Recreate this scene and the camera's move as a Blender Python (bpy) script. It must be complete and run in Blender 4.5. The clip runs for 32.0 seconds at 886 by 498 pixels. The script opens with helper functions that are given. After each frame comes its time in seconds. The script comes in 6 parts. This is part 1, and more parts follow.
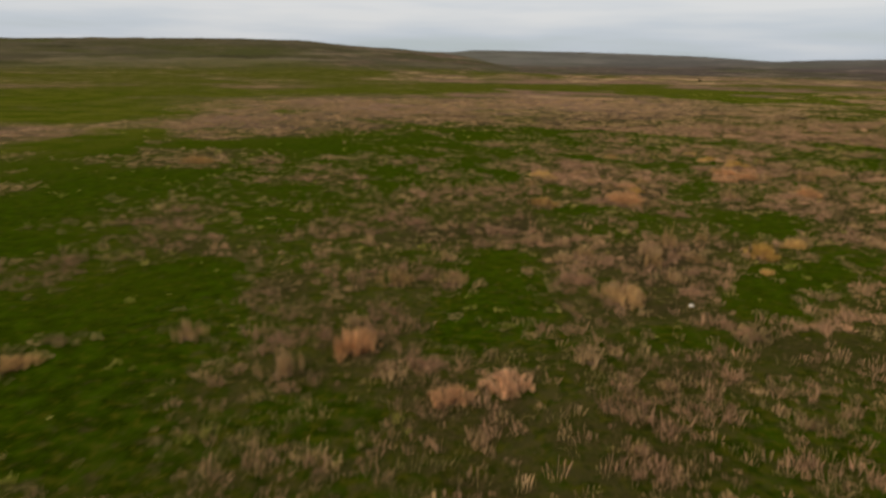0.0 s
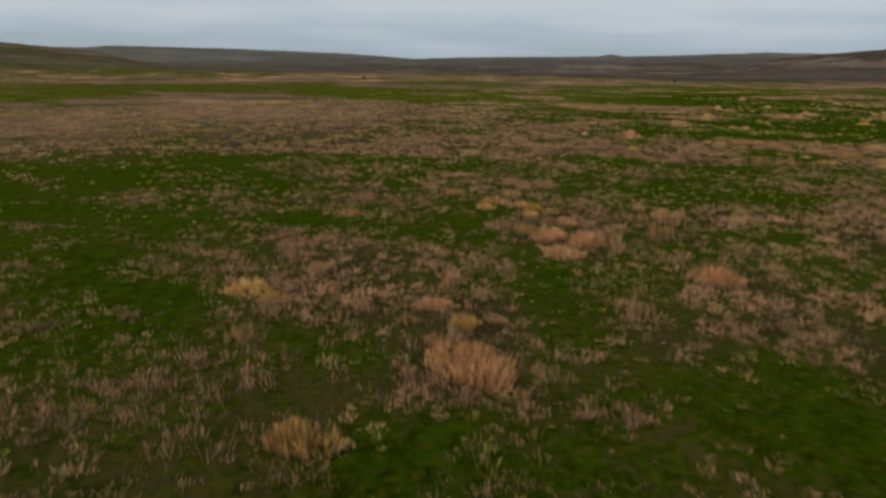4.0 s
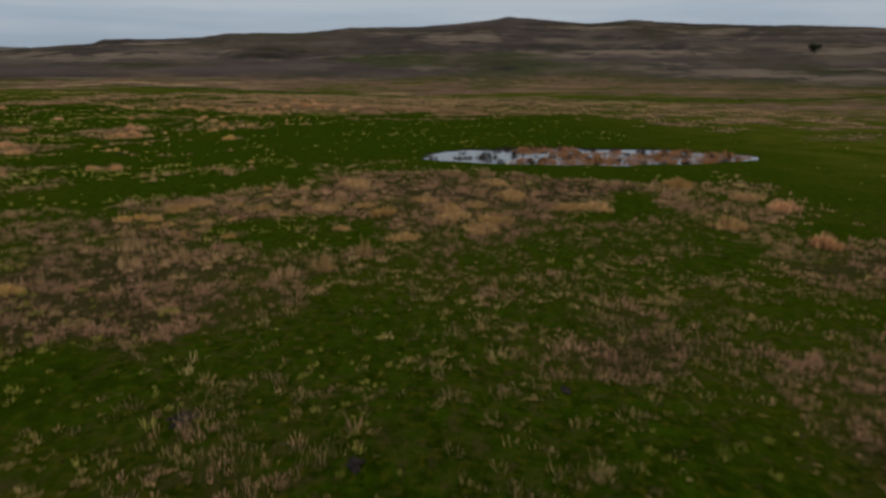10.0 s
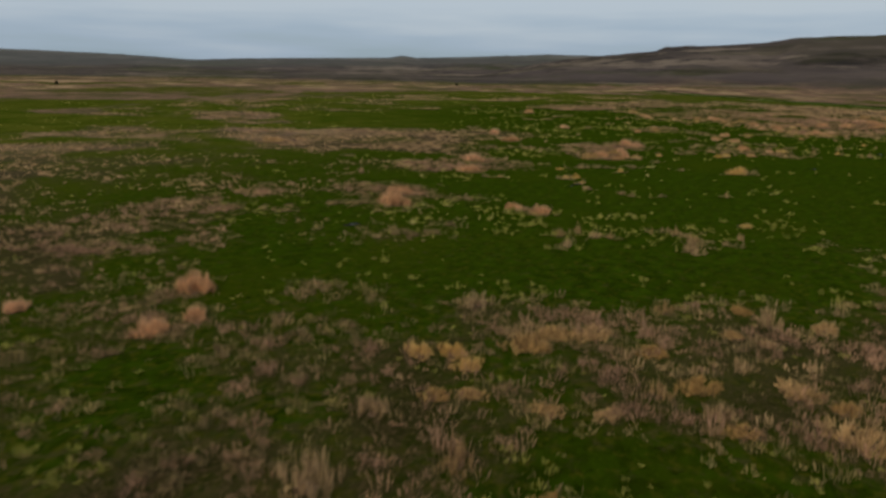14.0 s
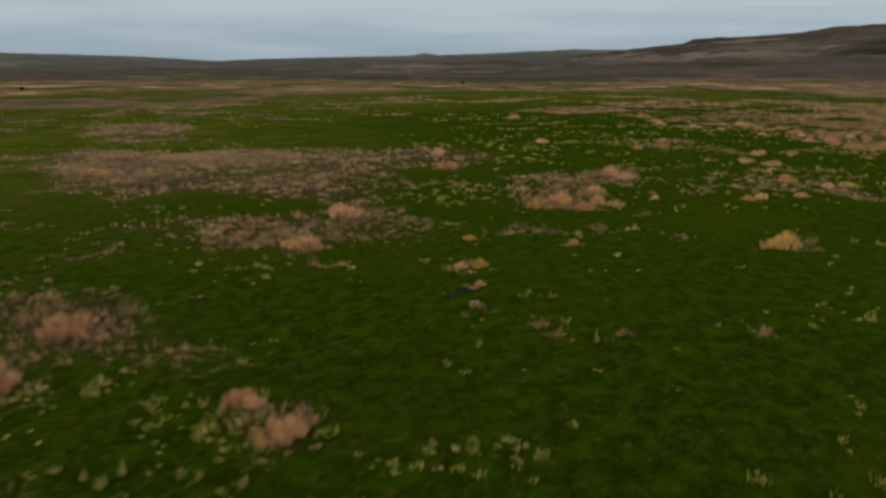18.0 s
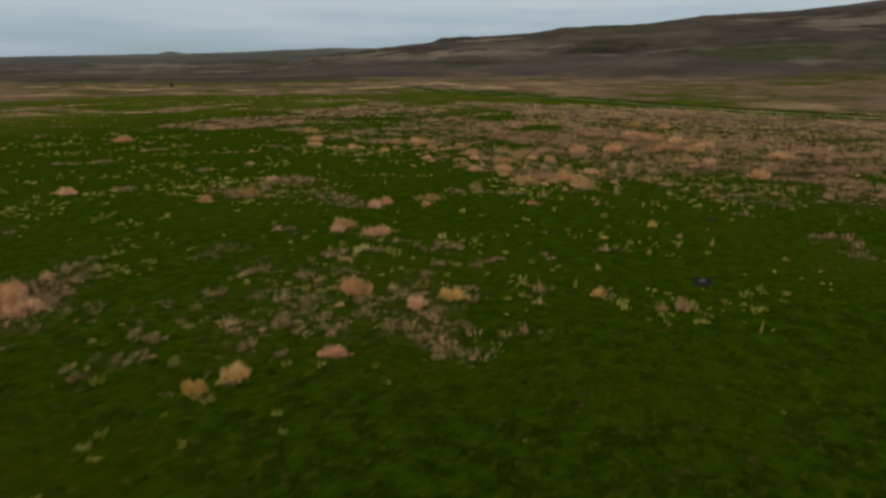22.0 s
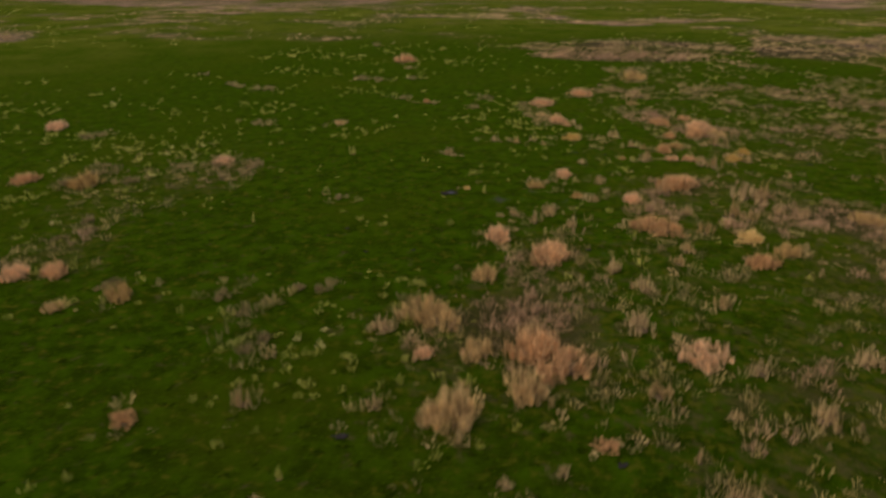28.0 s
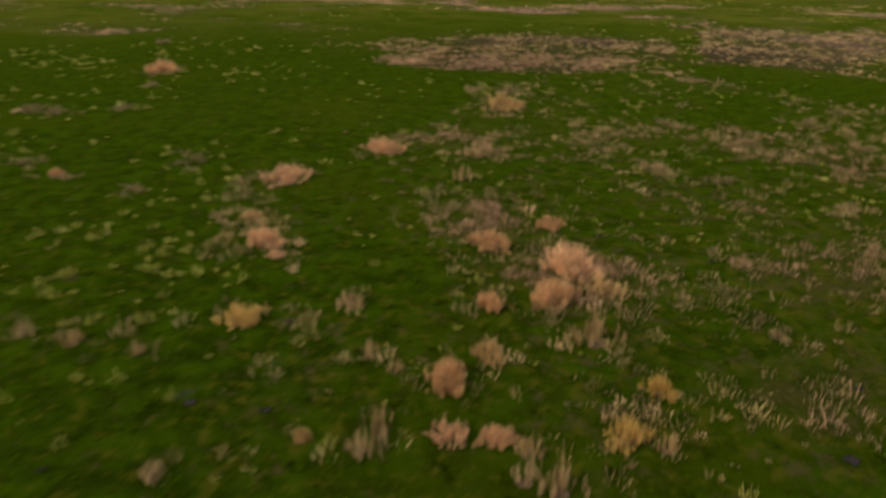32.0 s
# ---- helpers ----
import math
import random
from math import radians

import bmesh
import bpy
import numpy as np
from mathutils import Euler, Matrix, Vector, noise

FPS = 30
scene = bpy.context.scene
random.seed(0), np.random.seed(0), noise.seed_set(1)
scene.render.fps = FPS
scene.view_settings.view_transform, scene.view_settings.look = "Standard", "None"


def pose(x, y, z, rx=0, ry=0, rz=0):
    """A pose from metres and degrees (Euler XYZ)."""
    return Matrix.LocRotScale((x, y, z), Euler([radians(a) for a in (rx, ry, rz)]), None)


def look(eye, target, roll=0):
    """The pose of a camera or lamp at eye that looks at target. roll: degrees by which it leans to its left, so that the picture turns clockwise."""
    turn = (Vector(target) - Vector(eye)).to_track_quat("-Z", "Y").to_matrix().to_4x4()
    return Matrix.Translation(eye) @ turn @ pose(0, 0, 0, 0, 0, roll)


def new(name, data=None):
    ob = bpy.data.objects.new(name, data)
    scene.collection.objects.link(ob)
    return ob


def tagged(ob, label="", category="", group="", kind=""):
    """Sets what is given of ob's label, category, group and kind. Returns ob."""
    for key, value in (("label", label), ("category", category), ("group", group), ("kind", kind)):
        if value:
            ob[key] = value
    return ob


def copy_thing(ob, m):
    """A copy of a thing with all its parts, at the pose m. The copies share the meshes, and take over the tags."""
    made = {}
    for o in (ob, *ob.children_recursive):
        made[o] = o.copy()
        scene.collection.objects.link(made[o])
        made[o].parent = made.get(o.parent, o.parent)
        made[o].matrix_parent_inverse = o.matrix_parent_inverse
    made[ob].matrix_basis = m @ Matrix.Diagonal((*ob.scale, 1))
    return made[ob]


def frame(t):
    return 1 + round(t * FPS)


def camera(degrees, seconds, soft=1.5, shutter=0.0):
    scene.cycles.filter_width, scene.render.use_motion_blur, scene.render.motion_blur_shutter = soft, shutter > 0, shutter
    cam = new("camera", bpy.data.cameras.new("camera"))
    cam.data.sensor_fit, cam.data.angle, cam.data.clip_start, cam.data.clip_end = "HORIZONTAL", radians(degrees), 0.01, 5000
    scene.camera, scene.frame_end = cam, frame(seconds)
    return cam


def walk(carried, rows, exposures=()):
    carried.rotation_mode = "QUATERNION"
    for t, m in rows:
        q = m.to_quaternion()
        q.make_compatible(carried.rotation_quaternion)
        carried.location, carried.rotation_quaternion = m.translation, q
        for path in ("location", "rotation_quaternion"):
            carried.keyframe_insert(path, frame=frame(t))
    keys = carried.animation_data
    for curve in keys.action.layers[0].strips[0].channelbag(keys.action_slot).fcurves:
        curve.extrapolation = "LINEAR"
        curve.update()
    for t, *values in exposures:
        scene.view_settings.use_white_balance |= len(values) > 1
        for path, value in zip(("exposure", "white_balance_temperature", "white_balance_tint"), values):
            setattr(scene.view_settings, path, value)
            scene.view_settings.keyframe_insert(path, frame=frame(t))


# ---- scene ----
cam = camera(66.0, 32.0, soft=2.8, shutter=0.5)
PATH = [
    (0, (1.761, 0.166, 12.209), (1.709, 2.093, 11.677), 1.0),
    (0.5, (0.991, 5.572, 12.169), (1.173, 7.492, 11.641), 1.0),
    (1, (0.431, 11.134, 12.014), (0.852, 13.017, 11.49), 1.1),
    (1.5, (0.209, 16.544, 11.993), (0.838, 18.369, 11.471), 1.0),
    (2, (0.2, 22.166, 11.945), (1.006, 23.92, 11.423), 1.2),
    (2.5, (1.087, 27.443, 11.882), (1.996, 29.147, 11.36), 1.1),
    (4.5, (6.312, 44.627, 12.009), (7.123, 46.378, 11.482), 1.1),
    (5, (8.635, 49.782, 12.103), (9.409, 51.549, 11.572), 1.3),
    (5.5, (11.055, 54.6, 12.14), (11.806, 56.376, 11.609), 1.3),
    (6, (13.603, 59.24, 12.158), (14.342, 61.022, 11.63), 1.1),
    (6.5, (16.022, 63.784, 12.245), (16.81, 65.545, 11.716), 1.2),
    (7, (18.635, 68.659, 12.368), (19.601, 70.33, 11.842), 1.0),
    (7.5, (21.652, 72.333, 12.911), (22.755, 73.915, 12.38), 0.9),
    (8, (24.992, 76.922, 12.838), (26.419, 78.222, 12.314), 0.9),
    (8.5, (29.131, 82.028, 12.7), (30.867, 82.876, 12.181), 0.9),
    (9, (33.035, 85.985, 12.622), (34.902, 86.485, 12.108), 0.8),
    (9.5, (36.599, 89.501, 12.631), (38.509, 89.8, 12.119), 0.7),
    (10, (40.271, 92.262, 12.579), (42.199, 92.414, 12.069), 0.6),
    (10.5, (44.185, 94.364, 12.658), (46.114, 94.494, 12.147), 0.6),
    (11, (48.076, 95.801, 12.703), (49.992, 96.071, 12.195), 0.5),
    (11.5, (52.945, 96.971, 12.325), (54.75, 97.668, 11.82), 0.7),
    (12, (57.506, 97.84, 12.412), (59.263, 98.648, 11.903), 0.9),
    (12.5, (62.059, 98.505, 12.325), (63.69, 99.545, 11.817), 0.9),
    (13, (66.633, 99.427, 12.303), (68.108, 100.677, 11.79), 0.8),
    (13.5, (71.297, 100.565, 12.243), (72.625, 101.969, 11.729), 1.0),
    (14, (75.738, 102.05, 12.118), (77.039, 103.481, 11.607), 1.0),
    (14.5, (79.849, 103.872, 12.086), (81.145, 105.306, 11.573), 1.0),
    (16.5, (97.3, 113.503, 12.456), (98.554, 114.971, 11.934), 0.4),
    (17, (101.658, 115.667, 12.476), (102.904, 117.142, 11.954), 0.2),
    (17.5, (106.842, 118.222, 12.225), (108.087, 119.7, 11.707), 0.0),
    (18, (111.898, 119.911, 12.319), (113.135, 121.395, 11.8), -0.0),
    (18.5, (117.449, 121.526, 12.453), (118.681, 123.014, 11.934), -0.1),
    (19, (123.188, 123.236, 12.55), (124.43, 124.714, 12.027), -0.0),
    (19.5, (128.994, 124.72, 12.661), (130.254, 126.182, 12.134), -0.1),
    (20, (135.037, 125.833, 12.725), (136.392, 127.206, 12.197), -0.2),
    (20.5, (141.092, 126.792, 12.805), (142.57, 128.031, 12.277), -0.2),
    (21, (147.384, 127.804, 12.648), (148.972, 128.901, 12.123), -0.2),
    (21.5, (153.294, 128.596, 12.568), (154.94, 129.605, 12.044), -0.2),
    (22, (159.545, 129.051, 12.534), (161.19, 130.06, 12.011), -0.2),
    (22.5, (165.565, 129.367, 12.441), (167.182, 130.423, 11.921), -0.3),
    (23, (171.379, 129.457, 12.448), (172.933, 130.602, 11.927), -0.3),
    (23.5, (177.414, 129.468, 12.436), (178.873, 130.735, 11.92), -0.1),
    (24, (183.124, 129.115, 12.772), (184.487, 130.482, 12.251), -0.1),
    (24.5, (188.732, 129.474, 12.767), (190.066, 130.871, 12.249), 0.1),
    (26.5, (209.206, 129.583, 13.994), (210.381, 131.084, 13.389), 0.4),
    (27, (214.945, 131.13, 13.956), (215.636, 132.885, 13.29), 0.5),
    (27.5, (220.232, 132.865, 13.992), (220.535, 134.703, 13.263), 0.3),
    (28, (224.72, 135.22, 14.007), (224.926, 137.046, 13.219), 0.5),
    (28.5, (228.718, 138.166, 14.038), (228.7, 139.993, 13.224), 0.5),
    (29, (232.002, 141.682, 13.966), (231.978, 143.507, 13.149), 0.7),
    (29.5, (234.79, 145.649, 13.745), (234.761, 147.473, 12.924), 0.7),
    (30, (237.152, 150.068, 13.247), (237.124, 151.891, 12.425), 0.7),
    (30.5, (239.224, 154.851, 12.571), (239.199, 156.673, 11.748), 0.7),
    (31, (241.108, 159.973, 12.178), (241.1, 161.793, 11.35), 0.7),
    (31.5, (243.039, 165.094, 11.789), (243.158, 166.911, 10.962), 0.9),
    (32, (244.669, 169.36, 11.578), (244.989, 171.152, 10.752), 1.2),
]
walk(cam, [(t, look(eye, target, roll)) for t, eye, target, roll in PATH],
     exposures=[(0, 0.33, 7400, 14), (1.2, 0.1, 6900, 12), (2.5, 0.02, 6750, 11), (7, -0.07, 6550, 10), (9, -0.29, 6450, 10), (11, -0.33, 6400, 10), (12.5, -0.29, 6350, 9), (14, -0.14, 6350, 8), (17, -0.12, 6550, 5), (24, -0.12, 6600, 5), (26, 0, 6650, 8), (28.5, 0.42, 6850, 8), (32, 0.5, 6950, 8)])

# ---- sky and light: a thin overcast in the afternoon ----
SUN_ELEVATION, SUN_AZIMUTH = radians(38), radians(250)
world = bpy.data.worlds.new("sky")
scene.world = world
world.use_nodes = True
wn, wl = world.node_tree.nodes, world.node_tree.links
sky = wn.new("ShaderNodeTexSky")
sky.sky_type, sky.sun_disc = "NISHITA", False
sky.sun_elevation, sky.sun_rotation = SUN_ELEVATION, SUN_AZIMUTH
sky.air_density, sky.dust_density = 1.0, 2.0
coord = wn.new("ShaderNodeTexCoord")
split = wn.new("ShaderNodeSeparateXYZ")
wl.new(coord.outputs["Generated"], split.inputs[0])
ramp = wn.new("ShaderNodeValToRGB")
ramp.color_ramp.elements[0].position, ramp.color_ramp.elements[0].color = 0.0, (0.36, 0.45, 0.52, 1)
ramp.color_ramp.elements[1].position, ramp.color_ramp.elements[1].color = 1.0, (0.62, 0.62, 0.62, 1)
for at, col in ((0.03, (0.41, 0.50, 0.61, 1)), (0.07, (0.54, 0.605, 0.68, 1)), (0.16, (0.58, 0.625, 0.665, 1))):
    ramp.color_ramp.elements.new(at).color = col
stretch = wn.new("ShaderNodeMapping")
stretch.inputs["Scale"].default_value = (1.6, 1.6, 16)
wl.new(coord.outputs["Generated"], stretch.inputs["Vector"])
cloud = wn.new("ShaderNodeTexNoise")
cloud.inputs["Scale"].default_value, cloud.inputs["Detail"].default_value = 1.7, 5
wl.new(stretch.outputs["Vector"], cloud.inputs["Vector"])
lift = wn.new("ShaderNodeMath")
lift.operation, lift.inputs[1].default_value = "MULTIPLY_ADD", 0.17
shift = wn.new("ShaderNodeMath")
shift.operation, shift.inputs[1].default_value = "SUBTRACT", 0.5
wl.new(cloud.outputs["Fac"], shift.inputs[0])
wl.new(shift.outputs[0], lift.inputs[0])
wl.new(split.outputs["Z"], lift.inputs[2])
wl.new(lift.outputs[0], ramp.inputs["Fac"])
dim = wn.new("ShaderNodeVectorMath")
dim.operation, dim.inputs["Scale"].default_value = "SCALE", 0.08
wl.new(sky.outputs["Color"], dim.inputs[0])
veil = wn.new("ShaderNodeMix")
veil.data_type, veil.inputs["Factor"].default_value = "RGBA", 0.85
wl.new(dim.outputs["Vector"], veil.inputs["A"])
wl.new(ramp.outputs["Color"], veil.inputs["B"])
wl.new(veil.outputs["Result"], wn["Background"].inputs["Color"])
wn["Background"].inputs["Strength"].default_value = 1.0

sun = new("sun", bpy.data.lights.new("sun", "SUN"))
sun.data.energy, sun.data.angle, sun.data.color = 1.5, radians(10), (1.0, 0.84, 0.64)
sun.matrix_world = look((0, 0, 0), (-math.sin(SUN_AZIMUTH) * math.cos(SUN_ELEVATION), -math.cos(SUN_AZIMUTH) * math.cos(SUN_ELEVATION), -math.sin(SUN_ELEVATION)))


# ---- noise over the plan, in metres ----
LATTICE = np.random.RandomState(11).rand(512, 512)


def grain(x, y, size, seed=0):
    """Smooth noise from 0 to 1, with features of the given size."""
    u, v = np.asarray(x) / size + seed * 17.3, np.asarray(y) / size + seed * 9.7
    i, j = np.floor(u).astype(int), np.floor(v).astype(int)
    f, g = u - i, v - j
    f, g = f * f * (3 - 2 * f), g * g * (3 - 2 * g)
    a, b = LATTICE[i % 512, j % 512], LATTICE[(i + 1) % 512, j % 512]
    c, d = LATTICE[i % 512, (j + 1) % 512], LATTICE[(i + 1) % 512, (j + 1) % 512]
    return (a * (1 - f) + b * f) * (1 - g) + (c * (1 - f) + d * f) * g


def rough(x, y, size, seed=0, octaves=4):
    total, weight = 0, 0
    for k in range(octaves):
        total = total + grain(x, y, size / 2 ** k, seed + k) * 0.55 ** k
        weight += 0.55 ** k
    return total / weight


def step(a, b, x):
    s = np.clip((x - a) / (b - a), 0, 1)
    return s * s * (3 - 2 * s)


# ---- the lie of the land ----
# hills: bearing in degrees (north 0, east positive), height of the crest, distance of the crest
EAST_RIDGE = [(44, 0, 1500), (48, 20, 1420), (51, 32, 1350), (58, 47, 1260), (58.7, 53, 1250), (66, 60, 1250), (67.6, 68, 1250), (74, 71, 1230),
              (77.6, 80, 1220), (84, 84, 1220), (89, 97, 1250), (91, 105, 1270), (94.5, 99, 1270), (97.5, 93, 1270), (100.7, 99, 1260), (105, 92, 1260),
              (114, 84, 1250), (130, 70, 1300), (150, 40, 1400), (165, 0, 1500)]
NORTH_HILL = [(-75, 0, 1450), (-50, 28, 1450), (-33, 43, 1450), (-23, 48, 1450), (-18, 48, 1450), (-14, 40, 1450), (-9, 34, 1460), (-4.4, 23, 1480), (-2, 10, 1500), (0, 0, 1500)]
FAR_RISE = [(-180, 55, 2800), (-90, 60, 2900), (-20, 50, 3200), (-3, 52, 3300), (-1, 62, 3300), (3, 62, 3250), (8, 58, 3100), (13, 50, 2900), (17, 42, 2700), (22, 27, 2500),
            (25, 33, 2500), (30, 39, 2450), (37.2, 45, 2430), (38.2, 53, 2430), (39.4, 46, 2430), (45, 54, 2400), (50, 64, 2400), (60, 60, 2500), (120, 60, 2800), (180, 55, 2800)]
POND = (148.5, 79.0, 11.5, 26.0)


def pond_edge(x, y):
    """Under 1 inside the pond."""
    a = radians(8)
    u, v = x - POND[0], y - POND[1]
    u, v = u * math.cos(a) + v * math.sin(a), -u * math.sin(a) + v * math.cos(a)
    return np.hypot(u / POND[2], v / POND[3]) + (rough(x, y, 9, 31) - 0.5) * 0.45


def hill(table, x, y, foot, seed):
    east, north = x - 100, y - 100
    r, b = np.hypot(east, north), np.degrees(np.arctan2(east, north))
    col = np.array(table, float)
    top, far = np.interp(b, col[:, 0], col[:, 1]), np.interp(b, col[:, 0], col[:, 2])
    q = r / far
    up = step(foot, 1.0, q) ** 1.25
    down = 1 - 0.5 * step(1.0, 1.9, q)
    gully = 1 - np.abs(2 * rough(x, y, 190, seed, 5) - 1) * 2
    fold = rough(x, y, 300, seed + 6, 5) - 0.5
    mid = 4 * up * (1 - up)
    return top * (up * down + mid * (0.24 * fold - 0.17 * np.clip(gully, 0, 1)))


def land(x, y):
    x, y = np.asarray(x, float), np.asarray(y, float)
    r = np.hypot(x - 130, y - 110)
    z = (rough(x, y, 22, 3) - 0.5) * 0.35 * (1 + step(150, 600, r) * 8)
    z = z + 0.6 * step(190, 420, x + 0.15 * (y - 100))
    z = z + np.maximum(np.maximum(hill(EAST_RIDGE, x, y, 0.32, 40), hill(NORTH_HILL, x, y, 0.25, 60)), hill(FAR_RISE, x, y, 0.45, 80))
    return z - 0.9 * step(1.2, 0.75, pond_edge(x, y))


# ---- where the dry grass grows: 0 fresh green, 1 straw ----
def paint(field, ellipses, plan=None):
    """Ellipses of x, y, half length, half width, angle in degrees, dryness; their rims are ragged."""
    px, py, warp = plan or (GX, GY, WARP)
    for cx, cy, along, across, angle, value in ellipses:
        c, s = math.cos(radians(angle)), math.sin(radians(angle))
        u, v = (px - cx) * c + (py - cy) * s, (py - cy) * c - (px - cx) * s
        q = np.hypot(u / max(along, 1.5), v / max(across, 1.5)) + warp
        field += (value - field) * step(1.3, 0.6, q)


HALF, CELLS = 210.0, 330
MIDX, MIDY = 150.0, 150.0
axis = np.linspace(-HALF, HALF, CELLS + 1)
GX, GY = np.meshgrid(axis + MIDX, axis + MIDY, indexing="ij")
WARP = (rough(GX, GY, 11, 5, 5) - 0.5) * 1.9


def open_range(x, y):
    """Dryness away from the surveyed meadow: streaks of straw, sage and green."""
    n = rough(x, y, 60, 21, 6)
    return np.clip((n - 0.45) * 5.5, 0.0, 0.95)


west = step(95, 70, GX + 0.3 * (GY - 110))
dry = 0.12 + 0.48 * west
outer = np.maximum(step(120, 185, np.abs(GX - 140)), step(105, 150, np.abs(GY - 120)))
dry = dry * (1 - outer) + open_range(GX, GY) * outer
paint(dry, [(14.6, 202.5, 62.9, 68.6, 86, 0.8), (-39.1, 117.5, 20.9, 12.1, 109, 0.7), (-14.7, 36.6, 5.4, 3.8, 114, 0.18), (3.8, 35.4, 5.5, 3.3, 87, 0.16), (-10.4, 19.7, 3.4, 4.3, 122, 0.25), (-7.5, 65.3, 8.8, 5.5, 98, 0.3), (23.5, 48.4, 10.4, 8.7, 66, 0.6), (-2, 38.2, 2.7, 3.6, 96, 0.65), (-3.6, 28.2, 2.2, 4.1, 101, 0.7), (3.8, 24.9, 2.5, 2.5, 85, 0.6), (15.1, 24, 4, 3.2, 61, 0.65), (-23.3, 37.8, 5, 3.1, 124, 0.55), (-107, 213, 70, 49.6, 117, 0.25)])
paint(dry, [(14.6, 44, 5.2, 6.1, 67, 0.7), (13.9, 36.9, 3.2, 1.6, 62, 0.6), (-1.4, 38.3, 2.3, 4.4, 94, 0.6), (-3.1, 30.7, 1.6, 2.9, 100, 0.6), (8.5, 28.8, 1.6, 3.2, 66, 0.55), (42, 60.5, 17.1, 9.2, 50, 0.7), (4.1, 38.8, 3.7, 2.5, 83, 0.16), (24.1, 54.6, 5.9, 4.6, 61, 0.22), (16.9, 121.8, 16.6, 22.8, 82, 0.25), (12.8, 29.5, 2.3, 3.1, 56, 0.3), (-8.4, 62.1, 10.4, 10.6, 100, 0.45)])
paint(dry, [(14.8, 44, 4.2, 7.6, 50, 0.75), (8.9, 60.7, 4.3, 3.2, 77, 0.65), (50.8, 61.5, 17.2, 9.4, 34, 0.65), (33.4, 78.9, 6.6, 5.1, 58, 0.7), (26, 196.5, 53.7, 53.8, 82, 0.85), (25.5, 55.4, 6, 3.5, 49, 0.22), (18.5, 98.8, 10.9, 6, 76, 0.25), (3.6, 102, 13.7, 10.9, 88, 0.3), (180.8, 142.2, 54.6, 24.8, 33, 0.05), (32.3, 70.3, 8, 4, 54, 0.3), (13.6, 69.2, 5.5, 2.2, 73, 0.25), (4.4, 54.5, 3.4, 2.4, 83, 0.3), (-1.2, 60.9, 5.8, 2.9, 94, 0.5), (17.6, 54.4, 2.4, 3.3, 58, 0.4)])
paint(dry, [(20, 68.9, 3.1, 3.2, 61, 0.65), (12.1, 82.3, 4.2, 10.8, 81, 0.5), (35.1, 184.9, 70, 50, 78, 0.75), (91.8, 122.3, 13.2, 20.9, 42, 0.7), (31.5, 75.9, 4.6, 3.8, 51, 0.75), (10.2, 124.9, 16.1, 16.2, 87, 0.45), (57.9, 107.2, 8.7, 6.7, 51, 0.25), (20, 87.2, 5.8, 3, 72, 0.35), (25.4, 66.8, 3.9, 2.6, 49, 0.22), (20.4, 102.9, 6.2, 5, 76, 0.3), (7.1, 74, 2.5, 2.1, 88, 0.3), (48.3, 74.5, 3.3, 3.5, 35, 0.3), (179.7, 193.6, 53.5, 32.3, 41, 0.06), (-18, 320.8, 62.5, 26.2, 95, 0.08), (92.4, 342, 59.8, 61.8, 74, 0.1)])
paint(dry, [(72.3, 170.7, 42.4, 28, 62, 0.65), (80.4, 116.1, 12.8, 14.4, 40, 0.65), (0.9, 160.8, 41.6, 11.5, 97, 0.65), (37.5, 157.2, 25.6, 23.7, 76, 0.6), (60.9, 105, 6.1, 6.6, 44, 0.25), (20.3, 87.5, 6.3, 4.5, 77, 0.25), (40.6, 109.8, 9.1, 9.5, 62, 0.55), (28.5, 81.6, 2.8, 1.5, 56, 0.2), (30.8, 74.8, 3.2, 3.2, 42, 0.7), (13.1, 81.4, 3, 5.2, 91, 0.6), (51.8, 88.6, 7.2, 4, 38, 0.35), (11.9, 100.1, 6.6, 6.9, 92, 0.55)])
paint(dry, [(104.2, 110.6, 9.7, 23.7, 19, 0.75), (78.5, 116.6, 10.4, 11.3, 34, 0.75), (108.5, 83.4, 10.7, 18.7, -2, 0.7), (135.5, 176.7, 35.4, 17, 42, 0.6), (289.2, 151.9, 66.1, 30.9, 14, 0.85), (291.2, 79.7, 70, 64.3, -1, 0.85), (57.4, 112.8, 9.2, 3.3, 48, 0.55), (55.1, 93.7, 3.4, 4.3, 19, 0.3), (58.8, 79.3, 4.7, 4.8, -15, 0.35), (190.9, 133.4, 47.8, 37.7, 17, 0), (212.4, 68.1, 53.1, 54.8, -6, 0), (64, 101.5, 4.3, 3, 27, 0.1), (80.2, 83.9, 11.4, 13.5, -3, 0.22)])
paint(dry, [(101.8, 107.3, 7.3, 17.5, 12, 0.75), (83.7, 120.7, 15.8, 5.6, 35, 0.8), (114.4, 93.2, 10.3, 11, -2, 0.75), (107.9, 84.2, 7, 5.1, -11, 0.75), (121.6, 67.3, 9.2, 7.2, -21, 0.65), (91.7, 99.4, 6.6, 9.3, 5, 0.5), (86.1, 115.4, 4.8, 5.5, 27, 0.6), (164, 162.2, 14.7, 6, 30, 0.7), (158.1, 186.7, 40.9, 9.8, 40, 0.6), (171, 132.7, 38.3, 24.4, 17, 0), (127.6, 77.1, 4.9, 20.5, -13, 0.02), (88, 87.4, 13.2, 8.1, -12, 0.2), (115.9, 137.8, 13.5, 9.8, 32, 0.25), (73.9, 99, 5.1, 8.2, 7, 0.35)])
